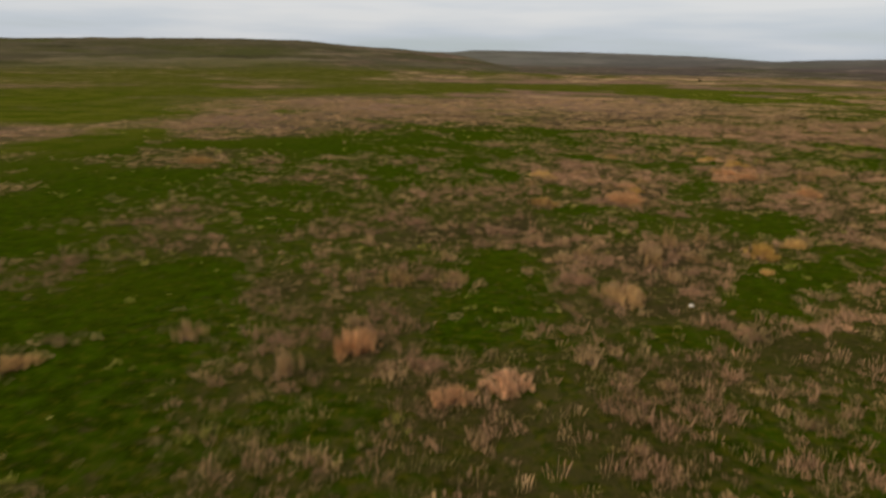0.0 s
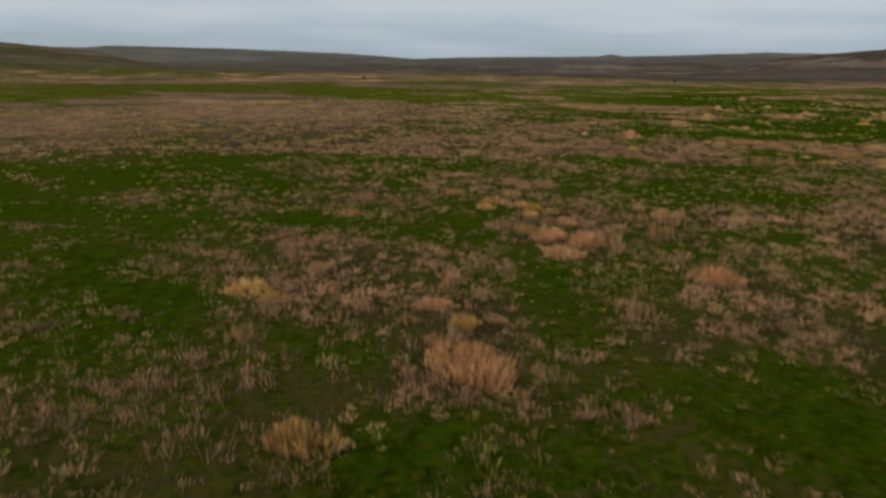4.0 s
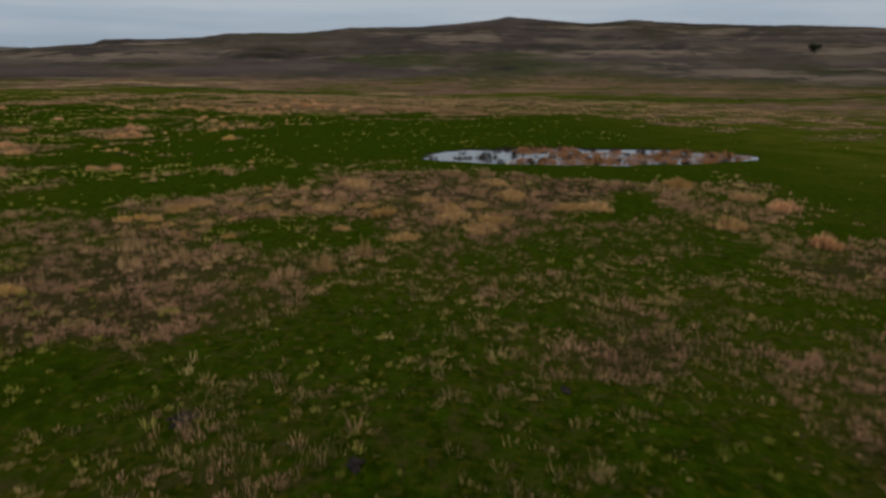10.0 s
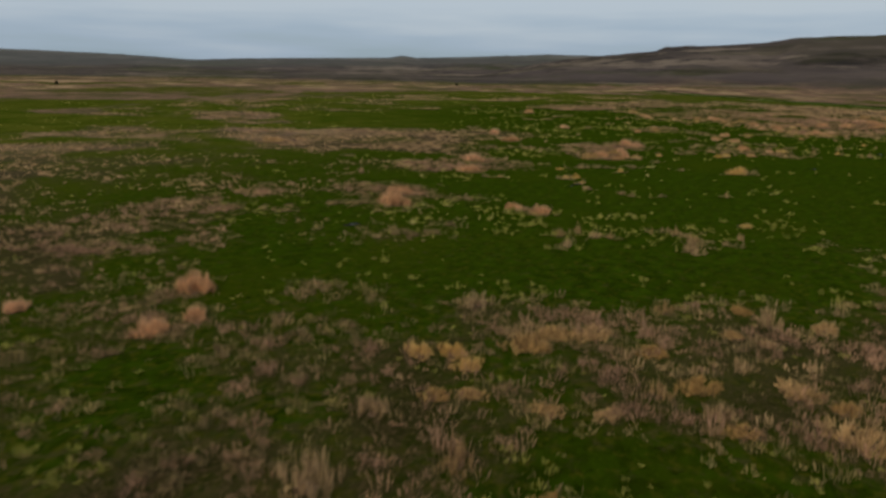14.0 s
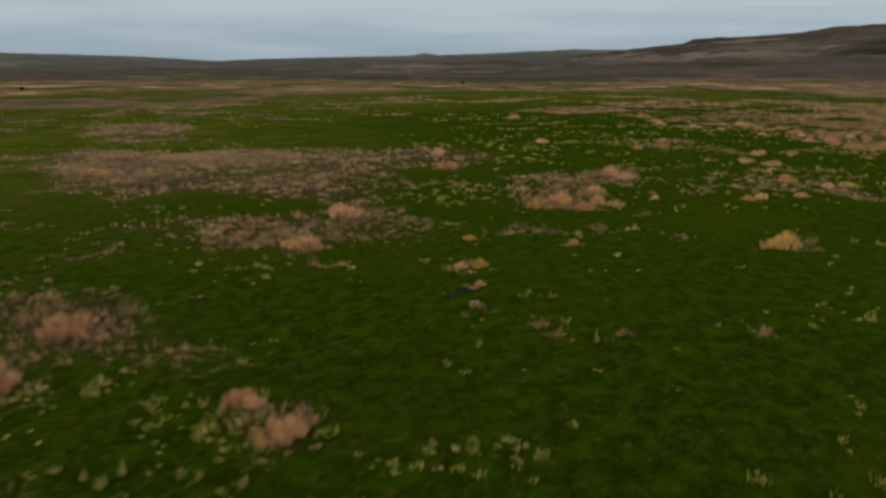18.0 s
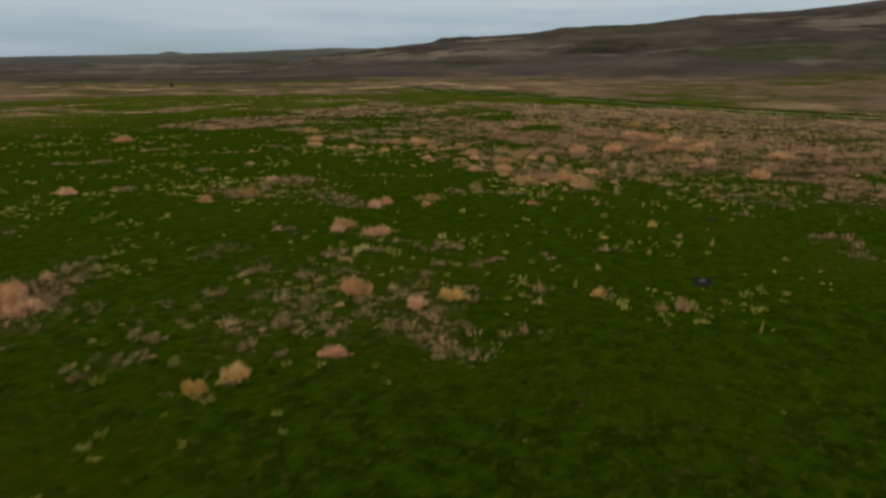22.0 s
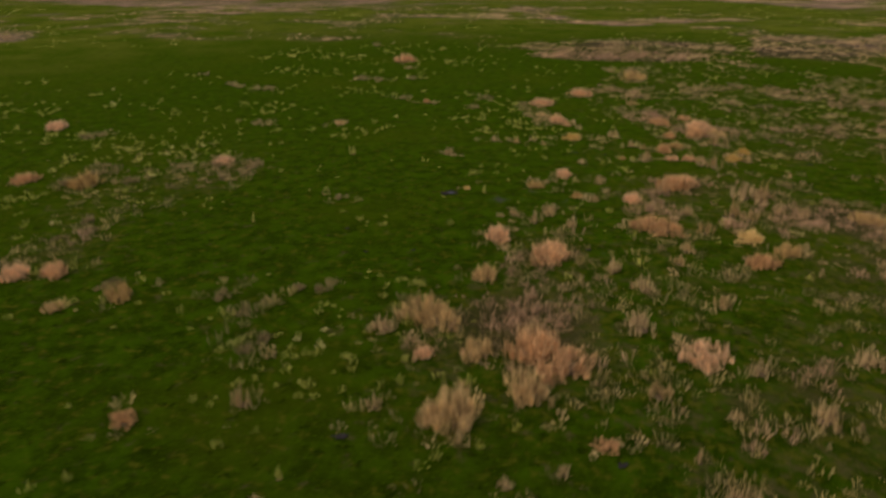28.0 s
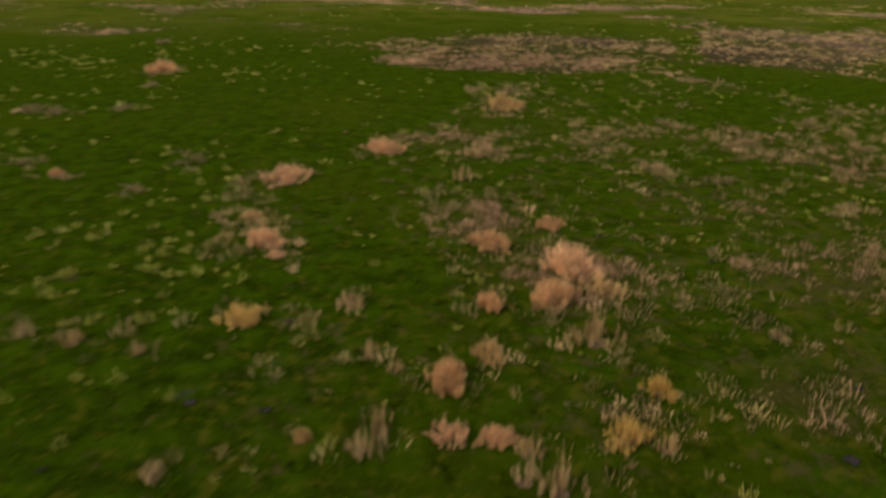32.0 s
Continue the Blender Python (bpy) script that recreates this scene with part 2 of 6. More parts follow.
paint(dry, [(82.4, 119.3, 7.1, 8.4, 52, 0.65), (99.7, 118.2, 4.7, 9.8, 30, 0.65), (90.7, 115.8, 3.3, 5.2, 34, 0.5), (142.3, 186.5, 25.1, 21.1, 49, 0.6), (106.2, 174.8, 28.6, 19.1, 62, 0.4), (167.7, 164.1, 14.9, 5.9, 33, 0.7), (102.1, 108.6, 3.6, 3.8, 15, 0.7), (108.2, 140.1, 3.5, 3.9, 44, 0.6), (155.2, 130.3, 35.8, 20.3, 19, 0), (133.7, 142.1, 10.5, 7.9, 32, 0.08), (90.1, 108.8, 5.2, 5, 22, 0.12), (81.7, 132.3, 4.4, 6.3, 65, 0.25), (99, 131.1, 4.1, 5.8, 44, 0.2), (75.1, 124.2, 3.7, 2.8, 71, 0.3)])
paint(dry, [(139, 202, 18.7, 18.6, 59, 0.75), (154.2, 184.4, 30.3, 15.2, 47, 0.5), (171.3, 166.3, 17.3, 5.4, 34, 0.75), (116.1, 154.5, 5.4, 5.2, 54, 0.55), (107.1, 198, 43.4, 16.6, 74, 0.5), (93.5, 117.6, 3.5, 9.3, 45, 0.65), (108.1, 140, 3.8, 5.9, 52, 0.4), (119.4, 139.9, 2.4, 2.7, 42, 0.4), (291.2, 179.1, 70, 22.3, 20, 0.7), (312.6, 259.3, 52.8, 26.9, 34, 0.7), (149.5, 247.9, 16.2, 10.5, 64, 0.7), (118.2, 126.3, 8.1, 13, 30, 0.06), (90.6, 131.8, 3.3, 3.2, 69, 0.3), (136.8, 135, 13.5, 15.8, 29, 0.03)])
paint(dry, [(139.8, 210.3, 16.6, 13.8, 66, 0.75), (158.4, 189.4, 18.2, 13.4, 51, 0.65), (137.3, 167.7, 7.4, 7.3, 54, 0.75), (119.2, 156, 5.6, 3.2, 63, 0.7), (167.5, 164, 12.4, 6.4, 36, 0.75), (120.5, 203, 37, 15.1, 76, 0.5), (197.1, 454.5, 70, 35.3, 74, 0.7), (157.6, 264.6, 14.5, 12.1, 68, 0.6), (313, 247.1, 41.8, 24.6, 32, 0.75), (280.2, 183.9, 59.2, 20.7, 21, 0.7), (108.2, 141.1, 3.2, 4, 68, 0.35), (120.2, 139.6, 2.2, 2.4, 49, 0.35), (131, 145.8, 9, 9.7, 44, 0.05), (138.8, 135.2, 15.7, 10.9, 27, 0.03)])
paint(dry, [(145.3, 211.2, 14.3, 14.8, 76, 0.75), (157.9, 192.4, 16.8, 8.7, 63, 0.65), (136.5, 168.2, 6.3, 7.5, 73, 0.75), (173.7, 192.6, 12, 9.2, 54, 0.55), (163.8, 162.9, 7.8, 4.7, 44, 0.8), (150.4, 155.9, 3.4, 2.9, 50, 0.65), (185.7, 151.7, 6.9, 6.3, 24, 0.5), (154.4, 263.5, 17.5, 14.1, 77, 0.7), (300.4, 254.1, 29.4, 14.4, 36, 0.8), (329.7, 229.5, 31, 22.7, 27, 0.5), (269.8, 177.3, 42.9, 15.6, 20, 0.65), (132.3, 165, 2.9, 2.2, 78, 0.5), (147.7, 143.1, 5.7, 13.7, 39, 0), (131.8, 152.1, 5, 6.6, 74, 0.03), (201.8, 207.1, 18.5, 28, 47, 0.12)])
paint(dry, [(185.6, 150.3, 4.9, 4.9, 30, 0.7), (213.8, 180.8, 7.1, 6.4, 39, 0.6), (166, 167.3, 6.3, 5.5, 65, 0.5), (299.1, 164.9, 54, 28.7, 14, 0.75), (310.4, 247, 34.9, 27.7, 36, 0.7), (248.6, 135.9, 24.2, 12, 5, 0.6), (190.1, 162, 7.3, 4.6, 39, 0.35), (171.9, 142.7, 7.2, 12.4, 31, 0), (193.7, 198, 12.7, 13.8, 57, 0.1)])
paint(dry, [(275, 161.9, 33.5, 20.6, 17, 0.75), (265.9, 139.9, 30.6, 10.7, 6, 0.6), (284.9, 251.8, 25.9, 14.9, 47, 0.7), (342.9, 263, 32.5, 14.1, 38, 0.7), (306.9, 218.3, 26.4, 15.7, 33, 0.55), (185.7, 147.9, 4.5, 3.8, 52, 0.55), (210.9, 174.1, 5.2, 7, 48, 0.45), (231.2, 158.7, 6.5, 6.1, 26, 0.7), (231.6, 137.9, 8, 7.1, 8, 0.45), (209.6, 150, 10.2, 10.7, 28, 0.04), (232.4, 201.1, 14, 15.4, 50, 0.05)])
paint(dry, [(210.7, 171.5, 6.8, 3.2, 62, 0.5), (209.5, 180.8, 5.4, 2.3, 68, 0.5), (301.1, 173.3, 54.5, 17.8, 21, 0.75), (245.8, 171, 11.5, 8.7, 36, 0.6), (267.1, 237.4, 13.3, 12.1, 54, 0.75), (298.4, 210, 18.2, 12.2, 36, 0.6), (315.7, 252.9, 19.5, 11.6, 44, 0.7), (220.8, 162.2, 3.8, 3.9, 46, 0.35), (247.8, 340.6, 70, 23.7, 74, 0.5), (198.9, 154.4, 2.1, 2.5, 68, 0.35), (241.7, 147.2, 14.2, 8.1, 18, 0.35), (211, 152.1, 5.8, 8.3, 45, 0.02), (225.5, 182.2, 10.7, 7.9, 55, 0.03)])
paint(dry, [(270.9, 247.6, 13.9, 13.2, 62, 0.75), (308.3, 243.4, 19.1, 16.1, 49, 0.65), (262.6, 177.1, 6.7, 5.4, 42, 0.5), (265.7, 165.7, 9.2, 8.4, 33, 0.65), (297.5, 170.6, 25.6, 11.4, 25, 0.7), (242.3, 169.3, 9.9, 9.5, 50, 0.5), (238.3, 150.8, 8.9, 7.6, 36, 0.38), (219.5, 159.5, 2.6, 3.4, 71, 0.35), (249.8, 364.2, 70, 27.7, 80, 0.6), (254.8, 186.4, 5.7, 4.9, 51, 0.6), (286.4, 198.9, 9.2, 9.5, 42, 0.6), (222.5, 178.1, 8.7, 10.5, 75, 0.03), (219.1, 152.6, 4.4, 7, 67, 0.04)])
paint(dry, [(207.2, 292.2, 65.9, 76.7, 96, 0.14), (268, 248.4, 12.4, 17, 69, 0.8), (309, 259, 14.9, 13.6, 56, 0.75), (225.9, 360.2, 21, 55.5, 90, 0.7), (246.6, 171.9, 18.5, 7.9, 59, 0.5), (210.2, 185.6, 5.6, 8, 106, 0.3), (252.7, 188.3, 10.8, 6.4, 62, 0.6), (171.5, 294.2, 34.2, 26.8, 109, 0.3), (216.7, 171.7, 7.8, 8, 103, 0.03), (214.8, 158.6, 5.1, 4.7, 113, 0.04)])
paint(dry, [(253, 183.9, 16.7, 7.1, 64, 0.5), (212.7, 278.9, 51.5, 58.2, 99, 0.14), (267, 248.7, 11.1, 17.9, 73, 0.85), (295.3, 256.2, 11.4, 9.4, 61, 0.8), (252.6, 187.1, 5.5, 3.9, 67, 0.65), (249.4, 174.8, 4.4, 4.3, 63, 0.55), (243, 163.6, 3.6, 4.9, 65, 0.55), (234.8, 173.4, 5.1, 4.5, 90, 0.3), (224.2, 174.3, 9, 6.5, 111, 0.04)])
paint(dry, [(248.2, 173.7, 3.1, 3, 65, 0.5), (233.8, 173.5, 2.6, 3.8, 106, 0.25), (253.8, 190.5, 4.4, 2.7, 68, 0.65), (254.3, 180.1, 10.5, 2.4, 58, 0.3)])
paint(dry, [(-138.9, 300.9, 212.6, 54.1, 115, 0.25), (315.2, 163.4, 55.5, 35.5, 15, 0.8), (318.6, 112.1, 63.8, 64.1, 5, 0.7), (274.2, 245.1, 24.6, 30.4, 35, 0.5), (316.4, 169.8, 70, 32.6, 16, 0.8), (279.8, 106.9, 49.1, 37.6, 3, 0.75), (271.7, 7.6, 70, 40.1, -20, 0.55), (379.5, 258.4, 25.7, 32.6, 34, 0.12), (337.8, 255.6, 38.6, 16.3, 34, 0.6), (345.4, 249.7, 68.9, 25.8, 35, 0.55), (269.9, 54.3, 35.5, 50.9, -10, 0.5), (371.1, 265.1, 33.4, 32.5, 40, 0.08), (364.5, 270.2, 35.4, 9.7, 42, 0.1), (30.5, 199.9, 62.4, 84, 82, 0.85), (193.4, 348, 23.3, 19.3, 98, 0.5), (288.1, 244.9, 20.6, 12.8, 37, 0.75)])
paint(dry, [(325.7, 210.7, 52.2, 20.9, 24, 0.5), (208.1, 237.7, 25, 47.4, 44, 0.12), (249.9, 338.3, 70, 23.7, 73, 0.35), (315.5, 216.5, 33, 13.4, 28, 0.5), (328.6, 191.3, 26.5, 8.9, 20, 0.65), (281.4, 245.5, 19.8, 11.4, 41, 0.75), (311.4, 254.6, 19.3, 14.2, 45, 0.6), (339.2, 198.4, 24.2, 9.9, 23, 0.65), (51.4, 177.6, 48.1, 59.7, 72, 0.85), (311.9, 257.7, 21.1, 15.7, 51, 0.65), (181.8, 255.7, 19.5, 25.6, 60, 0.1), (-2.8, 194.2, 47.9, 25.3, 91, 0.75), (301.6, 210.3, 22.3, 9.8, 32, 0.6), (185.7, 99.6, 17.5, 36.6, 5, 0.05), (273.5, 239.6, 19.8, 11.9, 47, 0.75), (193, 20.7, 21.8, 9.5, -25, 0.45)])
paint(dry, [(173.5, 134.5, 27.3, 29.4, 19, 0.08), (329.1, 198.5, 28.5, 10.6, 26, 0.75), (308.8, 217.6, 27.1, 17.6, 36, 0.5), (259.7, 168.3, 21, 5.7, 19, 0.7), (237.2, 184.5, 13.7, 9.1, 27, 0.4), (-41.1, 140.5, 26.6, 16.8, 107, 0.7), (152.5, 147.2, 43.9, 10, 31, 0.1), (266.3, 240.4, 16.1, 9.8, 54, 0.8), (113.3, 119.2, 20, 21.8, 41, 0.65), (186.4, 281.1, 27.8, 8.7, 104, 0.3), (130.6, 144.8, 27.1, 13, 39, 0.1), (316.1, 214.4, 25.1, 11.5, 39, 0.25), (186, 284.8, 21.6, 10.5, 110, 0.4), (268.3, 247, 13.5, 9.4, 63, 0.8), (195.7, 231.7, 23.4, 41.3, 56, 0.03), (263.4, 173, 21.7, 8.3, 20, 0.65)])
paint(dry, [(153.5, 263.9, 16.3, 8.3, 77, 0.75), (225.2, 266.3, 11.1, 5.2, 90, 0.6), (137.2, 175.8, 41.5, 20.4, 40, 0.5), (164.2, 162.3, 15.8, 10.1, 29, 0.6), (137.5, 203.6, 14, 8.9, 55, 0.75), (118.7, 152.6, 20.5, 11.8, 41, 0.2), (275.1, 163.8, 30.5, 17.6, 16, 0.75), (154.9, 185.8, 24.3, 14.6, 44, 0.75), (299, 251.8, 18.4, 14.6, 59, 0.8), (167, 163.7, 11.1, 5.8, 33, 0.8), (150.5, 197.4, 11, 8.6, 53, 0.7), (50.9, 169.1, 39, 28.3, 71, 0.85), (222.1, 270.2, 16.4, 11.3, 97, 0.4), (291.8, 158, 40.3, 12.2, 14, 0.75), (253.6, 240.6, 7.9, 3.7, 68, 0.7), (321.9, 192.3, 29.4, 11.1, 30, 0.75)])
paint(dry, [(264.7, 247.4, 13.5, 13.8, 71, 0.85), (289, 209.9, 13.1, 9.1, 45, 0.6), (316.5, 276.6, 21, 20, 57, 0.15), (220.6, 229.6, 35.3, 22.5, 54, 0.05), (-0.1, 111.3, 17.7, 10.7, 91, 0.2), (156.5, 181.6, 19.6, 5.2, 46, 0.7), (132.8, 200.3, 15.7, 9.5, 61, 0.75), (150.5, 175.4, 34.9, 8.6, 37, 0.5), (273.2, 276, 17, 35.7, 75, 0.1), (52.4, 180.9, 39.4, 33.5, 73, 0.8), (170.5, 191.2, 12.2, 5, 48, 0.7), (243.1, 166.9, 9.4, 5, 23, 0.7), (276.4, 166.7, 29.3, 9.9, 20, 0.75), (165.3, 162.1, 11.2, 5.7, 35, 0.75), (266.9, 141.5, 30.9, 12.3, 7, 0.7), (4.1, 167.1, 31.2, 20.3, 92, 0.6)])
paint(dry, [(297, 253.2, 10.4, 4.9, 61, 0.8), (69.1, 157.2, 20, 12.2, 60, 0.7), (139.9, 211.8, 13.2, 8.8, 68, 0.75), (131.7, 218.3, 13.6, 6.4, 73, 0.7), (84.9, 121.9, 13.5, 19.7, 44, 0.6), (155.3, 195.8, 13.2, 7, 56, 0.65), (26.6, 115.1, 12.5, 19.4, 74, 0.35), (288.5, 160.5, 43, 10, 18, 0.75), (267.5, 247.1, 12.4, 15.3, 74, 0.85), (257.1, 211.6, 15.4, 11.4, 59, 0.15), (-2.9, 160.3, 27.4, 7.5, 95, 0.7), (170.6, 124.1, 25.7, 11.2, 14, 0.02), (283.9, 142.8, 39.1, 7.2, 8, 0.7), (252.6, 187.9, 6, 4.3, 42, 0.55), (214.7, 183.4, 5, 4.3, 39, 0.5), (221.7, 222.9, 22.4, 14.4, 69, 0.06)])
paint(dry, [(267, 193.6, 6.6, 4.3, 48, 0.25), (303.3, 250, 9.3, 10.7, 55, 0.7), (250, 222, 13.4, 10.6, 74, 0.25), (223.5, 220.5, 35.6, 14.2, 59, 0.06), (-33.5, 86.1, 14.9, 8.4, 112, 0.65), (113.5, 195.6, 25.5, 17.6, 69, 0.4), (313.8, 248.9, 18.2, 2.8, 51, 0.7), (282.4, 181, 11.2, 6.3, 36, 0.3), (171.5, 194.5, 12, 5.6, 56, 0.6), (136.1, 166.7, 6.8, 6.3, 48, 0.65), (120.1, 221.1, 35.1, 6.9, 79, 0.4), (183.4, 155.2, 7.5, 4.1, 27, 0.5), (185.4, 150.6, 7.3, 5.4, 24, 0.5), (279.8, 248.2, 6.7, 6, 67, 0.7), (142.5, 212.7, 12.1, 11.9, 77, 0.8), (279.7, 211, 8.6, 5.9, 56, 0.5)])
paint(dry, [(287.7, 247.3, 14.6, 2, 62, 0.2), (265.1, 213.9, 16.2, 7.9, 64, 0.2), (266.9, 166.1, 17.9, 11.7, 26, 0.7), (121.7, 118.1, 5.8, 19, 17, 0.15), (254.8, 190.5, 6.2, 4.4, 53, 0.65), (230.1, 181.1, 14, 10.1, 41, 0.02), (145.4, 130, 21.5, 12.5, 22, 0.03), (106.2, 104.6, 9.4, 21.8, 14, 0.75), (244.7, 178.3, 7.4, 3.7, 41, 0.2), (91.3, 114.2, 12.9, 9.3, 33, 0.6), (119.9, 151.6, 4.5, 4.3, 44, 0.6), (296.2, 167.9, 33.3, 9.3, 25, 0.7), (162.9, 161.5, 7.6, 4, 37, 0.8), (211.9, 216.3, 21.1, 18.3, 98, 0.04), (76.9, 120.7, 11.5, 7.3, 43, 0.8), (264.6, 243, 7.8, 15.2, 75, 0.75)])
paint(dry, [(35.4, 87.8, 11.4, 4.9, 62, 0.65), (113.7, 66.8, 8.7, 8.5, -12, 0.6), (154.4, 167.1, 10.7, 5.4, 45, 0.08), (238.3, 162.2, 12.6, 6.6, 27, 0.65), (180, 168.9, 4.9, 2.7, 39, 0.75), (127.4, 188.9, 11.2, 5.4, 70, 0.45), (118.8, 104.8, 5.1, 7.1, 7, 0.75), (227.9, 211.6, 19.2, 7.1, 87, 0.05), (106.8, 86.9, 8.7, 7.1, 1, 0.8), (145.2, 171.2, 6.7, 3.5, 52, 0.7), (103, 182.2, 34.4, 11.7, 66, 0.5), (242.6, 221.7, 9.3, 11.5, 86, 0.08), (135, 205.9, 15.3, 3.5, 81, 0.75), (154.4, 188, 9.3, 6.9, 64, 0.65), (209.5, 159, 4.8, 5.7, 27, 0.1), (39.1, 137.5, 10.1, 7.5, 73, 0.85)])
paint(dry, [(242.5, 203.6, 5.8, 2.3, 76, 0.5), (95.1, 120.9, 9.8, 10.3, 29, 0.75), (-3.9, 68.6, 8.1, 6.2, 95, 0.6), (56.9, 103.6, 10.2, 4.5, 49, 0.25), (146.2, 192.5, 8.2, 4.5, 71, 0.65), (258.6, 237.9, 6.6, 3.4, 79, 0.85), (50.1, 106.6, 13.1, 5.6, 55, 0.45), (182.5, 161.6, 12.5, 4.4, 34, 0.2), (3.3, 94, 10, 6.6, 87, 0.25), (228.3, 182.4, 11.5, 10.9, 52, 0.02), (242.6, 143.2, 9.5, 8.1, 12, 0.4), (256.1, 174.9, 5.1, 3.3, 45, 0.1), (286.4, 229.8, 5.3, 10.8, 57, 0.15), (252, 178.4, 7.7, 5.4, 49, 0.2), (155.9, 180.4, 7.2, 2.2, 60, 0.6), (161.4, 175.8, 7.1, 5.4, 54, 0.35)])
paint(dry, [(187.2, 151.8, 5.4, 5.8, 25, 0.55), (129.8, 173.9, 5.5, 3.1, 64, 0.5), (211, 180.3, 5.5, 5.2, 51, 0.4), (141.7, 134.8, 14.9, 10.4, 28, 0.04), (135.8, 167.8, 7.3, 5.7, 56, 0.75), (116, 153.5, 3.7, 4.6, 54, 0.6), (261.2, 229.9, 3.8, 11.2, 75, 0.12), (207.4, 149.3, 10.4, 12.7, 20, 0.05), (258, 167.6, 5, 4, 39, 0.8), (118.6, 183.8, 17.1, 7.5, 75, 0.4), (105.8, 108.2, 7, 17.2, 12, 0.75), (262.6, 161.9, 6.7, 3.9, 33, 0.75), (109, 86, 8.5, 7.4, -8, 0.8), (270.3, 225.9, 6.4, 9.8, 67, 0.15), (259.2, 210.3, 9.4, 7.3, 72, 0.18), (58, 92.5, 10.6, 7.3, 42, 0.3)])
paint(dry, [(107.3, 139.2, 2.7, 3.4, 44, 0.55), (109.6, 152.7, 2.3, 2.8, 58, 0.4), (13.2, 78.8, 7.1, 3.3, 77, 0.6), (51.7, 62.2, 13, 5.7, 39, 0.65), (234.3, 162.9, 9.7, 6.5, 36, 0.5), (162.4, 162.2, 5.8, 4.6, 45, 0.8), (252.6, 188, 9.8, 5.5, 64, 0.55), (22.6, 103, 6.4, 2.7, 75, 0.5), (151.5, 170.1, 6.1, 3.6, 58, 0.1), (209.5, 168, 2.8, 2.7, 45, 0.5), (104.8, 79.9, 8.5, 2.7, -14, 0.15), (234.6, 135.1, 11.5, 3.6, 7, 0.4), (227.7, 205.1, 11.4, 8.9, 99, 0.03), (245.8, 224.5, 10.4, 10.9, 88, 0.05), (245.8, 146.6, 10.5, 5.2, 18, 0.45), (238.7, 152.6, 7.8, 5.2, 26, 0.45)])
paint(dry, [(232.7, 157.5, 4.7, 3.5, 33, 0.65), (26.2, 69.5, 12.1, 2.6, 62, 0.22), (87.8, 77.5, 3.9, 3.5, -7, 0.15), (246.1, 165, 5.7, 3, 45, 0.7), (78.3, 118.1, 11.5, 7.7, 34, 0.75), (242.1, 201.3, 6.7, 1.7, 85, 0.5), (227.4, 193.9, 30.8, 12.7, 73, 0.02), (144.8, 170.5, 4.5, 3, 64, 0.65), (133.1, 181, 8.1, 4.2, 79, 0.25), (137.9, 176, 2.8, 4.2, 73, 0.1), (95.1, 121.2, 5.5, 5.5, 27, 0.65), (-16.1, 50.1, 6.6, 5.1, 109, 0.45), (208.3, 178.8, 6.3, 3.8, 66, 0.35), (170.3, 180.4, 2.9, 3.3, 65, 0.4), (-30.9, 50.1, 12.3, 2.9, 122, 0.15), (6.1, 73.5, 5.5, 2.9, 83, 0.6)])
paint(dry, [(261, 182.1, 13.9, 3.3, 55, 0.3), (122.5, 133.9, 12.7, 10.3, 36, 0.05), (49.1, 106.9, 6.6, 4.1, 52, 0.5), (95.1, 140.5, 6.8, 3.2, 55, 0.12), (96.6, 93.3, 4.8, 3.6, -2, 0.7), (186.7, 153.2, 3.1, 3.2, 33, 0.5), (103.5, 128.7, 4.7, 10, 39, 0.12), (136.4, 149.3, 9.5, 17.9, 45, 0.03), (206.1, 183.6, 3.7, 3.2, 108, 0.35), (26.3, 118.1, 6.5, 5.9, 80, 0.45), (35.3, 111.9, 6, 2.3, 69, 0.2), (118.1, 108.6, 4.2, 4.2, 12, 0.8), (209.8, 154.6, 7.3, 7.7, 33, 0.02), (234, 166.5, 3.2, 2.3, 56, 0.5), (90.9, 110.5, 5.6, 3.8, 18, 0.2), (137.4, 168.7, 4.4, 4.5, 71, 0.75)])
paint(dry, [(238.7, 162.6, 7.5, 4.5, 49, 0.45), (209.4, 169.1, 4.1, 1.9, 60, 0.45), (91.7, 99.4, 6.6, 6.7, 5, 0.55), (253.9, 149.2, 6.6, 4.4, 26, 0.55), (115.6, 159.8, 2.8, 2.6, 71, 0.45), (184.9, 148.5, 3.6, 4, 29, 0.55), (150.9, 155.4, 2.8, 2.6, 49, 0.55), (-6.1, 72.2, 6.3, 2.2, 96, 0.25), (125.4, 151.4, 5.2, 5.4, 56, 0.04), (271, 208.5, 4.4, 2.5, 59, 0.5), (25.1, 43.4, 6.7, 4, 64, 0.6), (73.3, 101.9, 7.7, 5.4, 21, 0.55), (88.8, 138.4, 5.4, 2.9, 59, 0.5), (118.5, 155.8, 3.2, 2.5, 66, 0.65), (222.7, 179.2, 11.7, 7.1, 92, 0.02), (160, 148.8, 10.5, 14.2, 36, 0.02)])
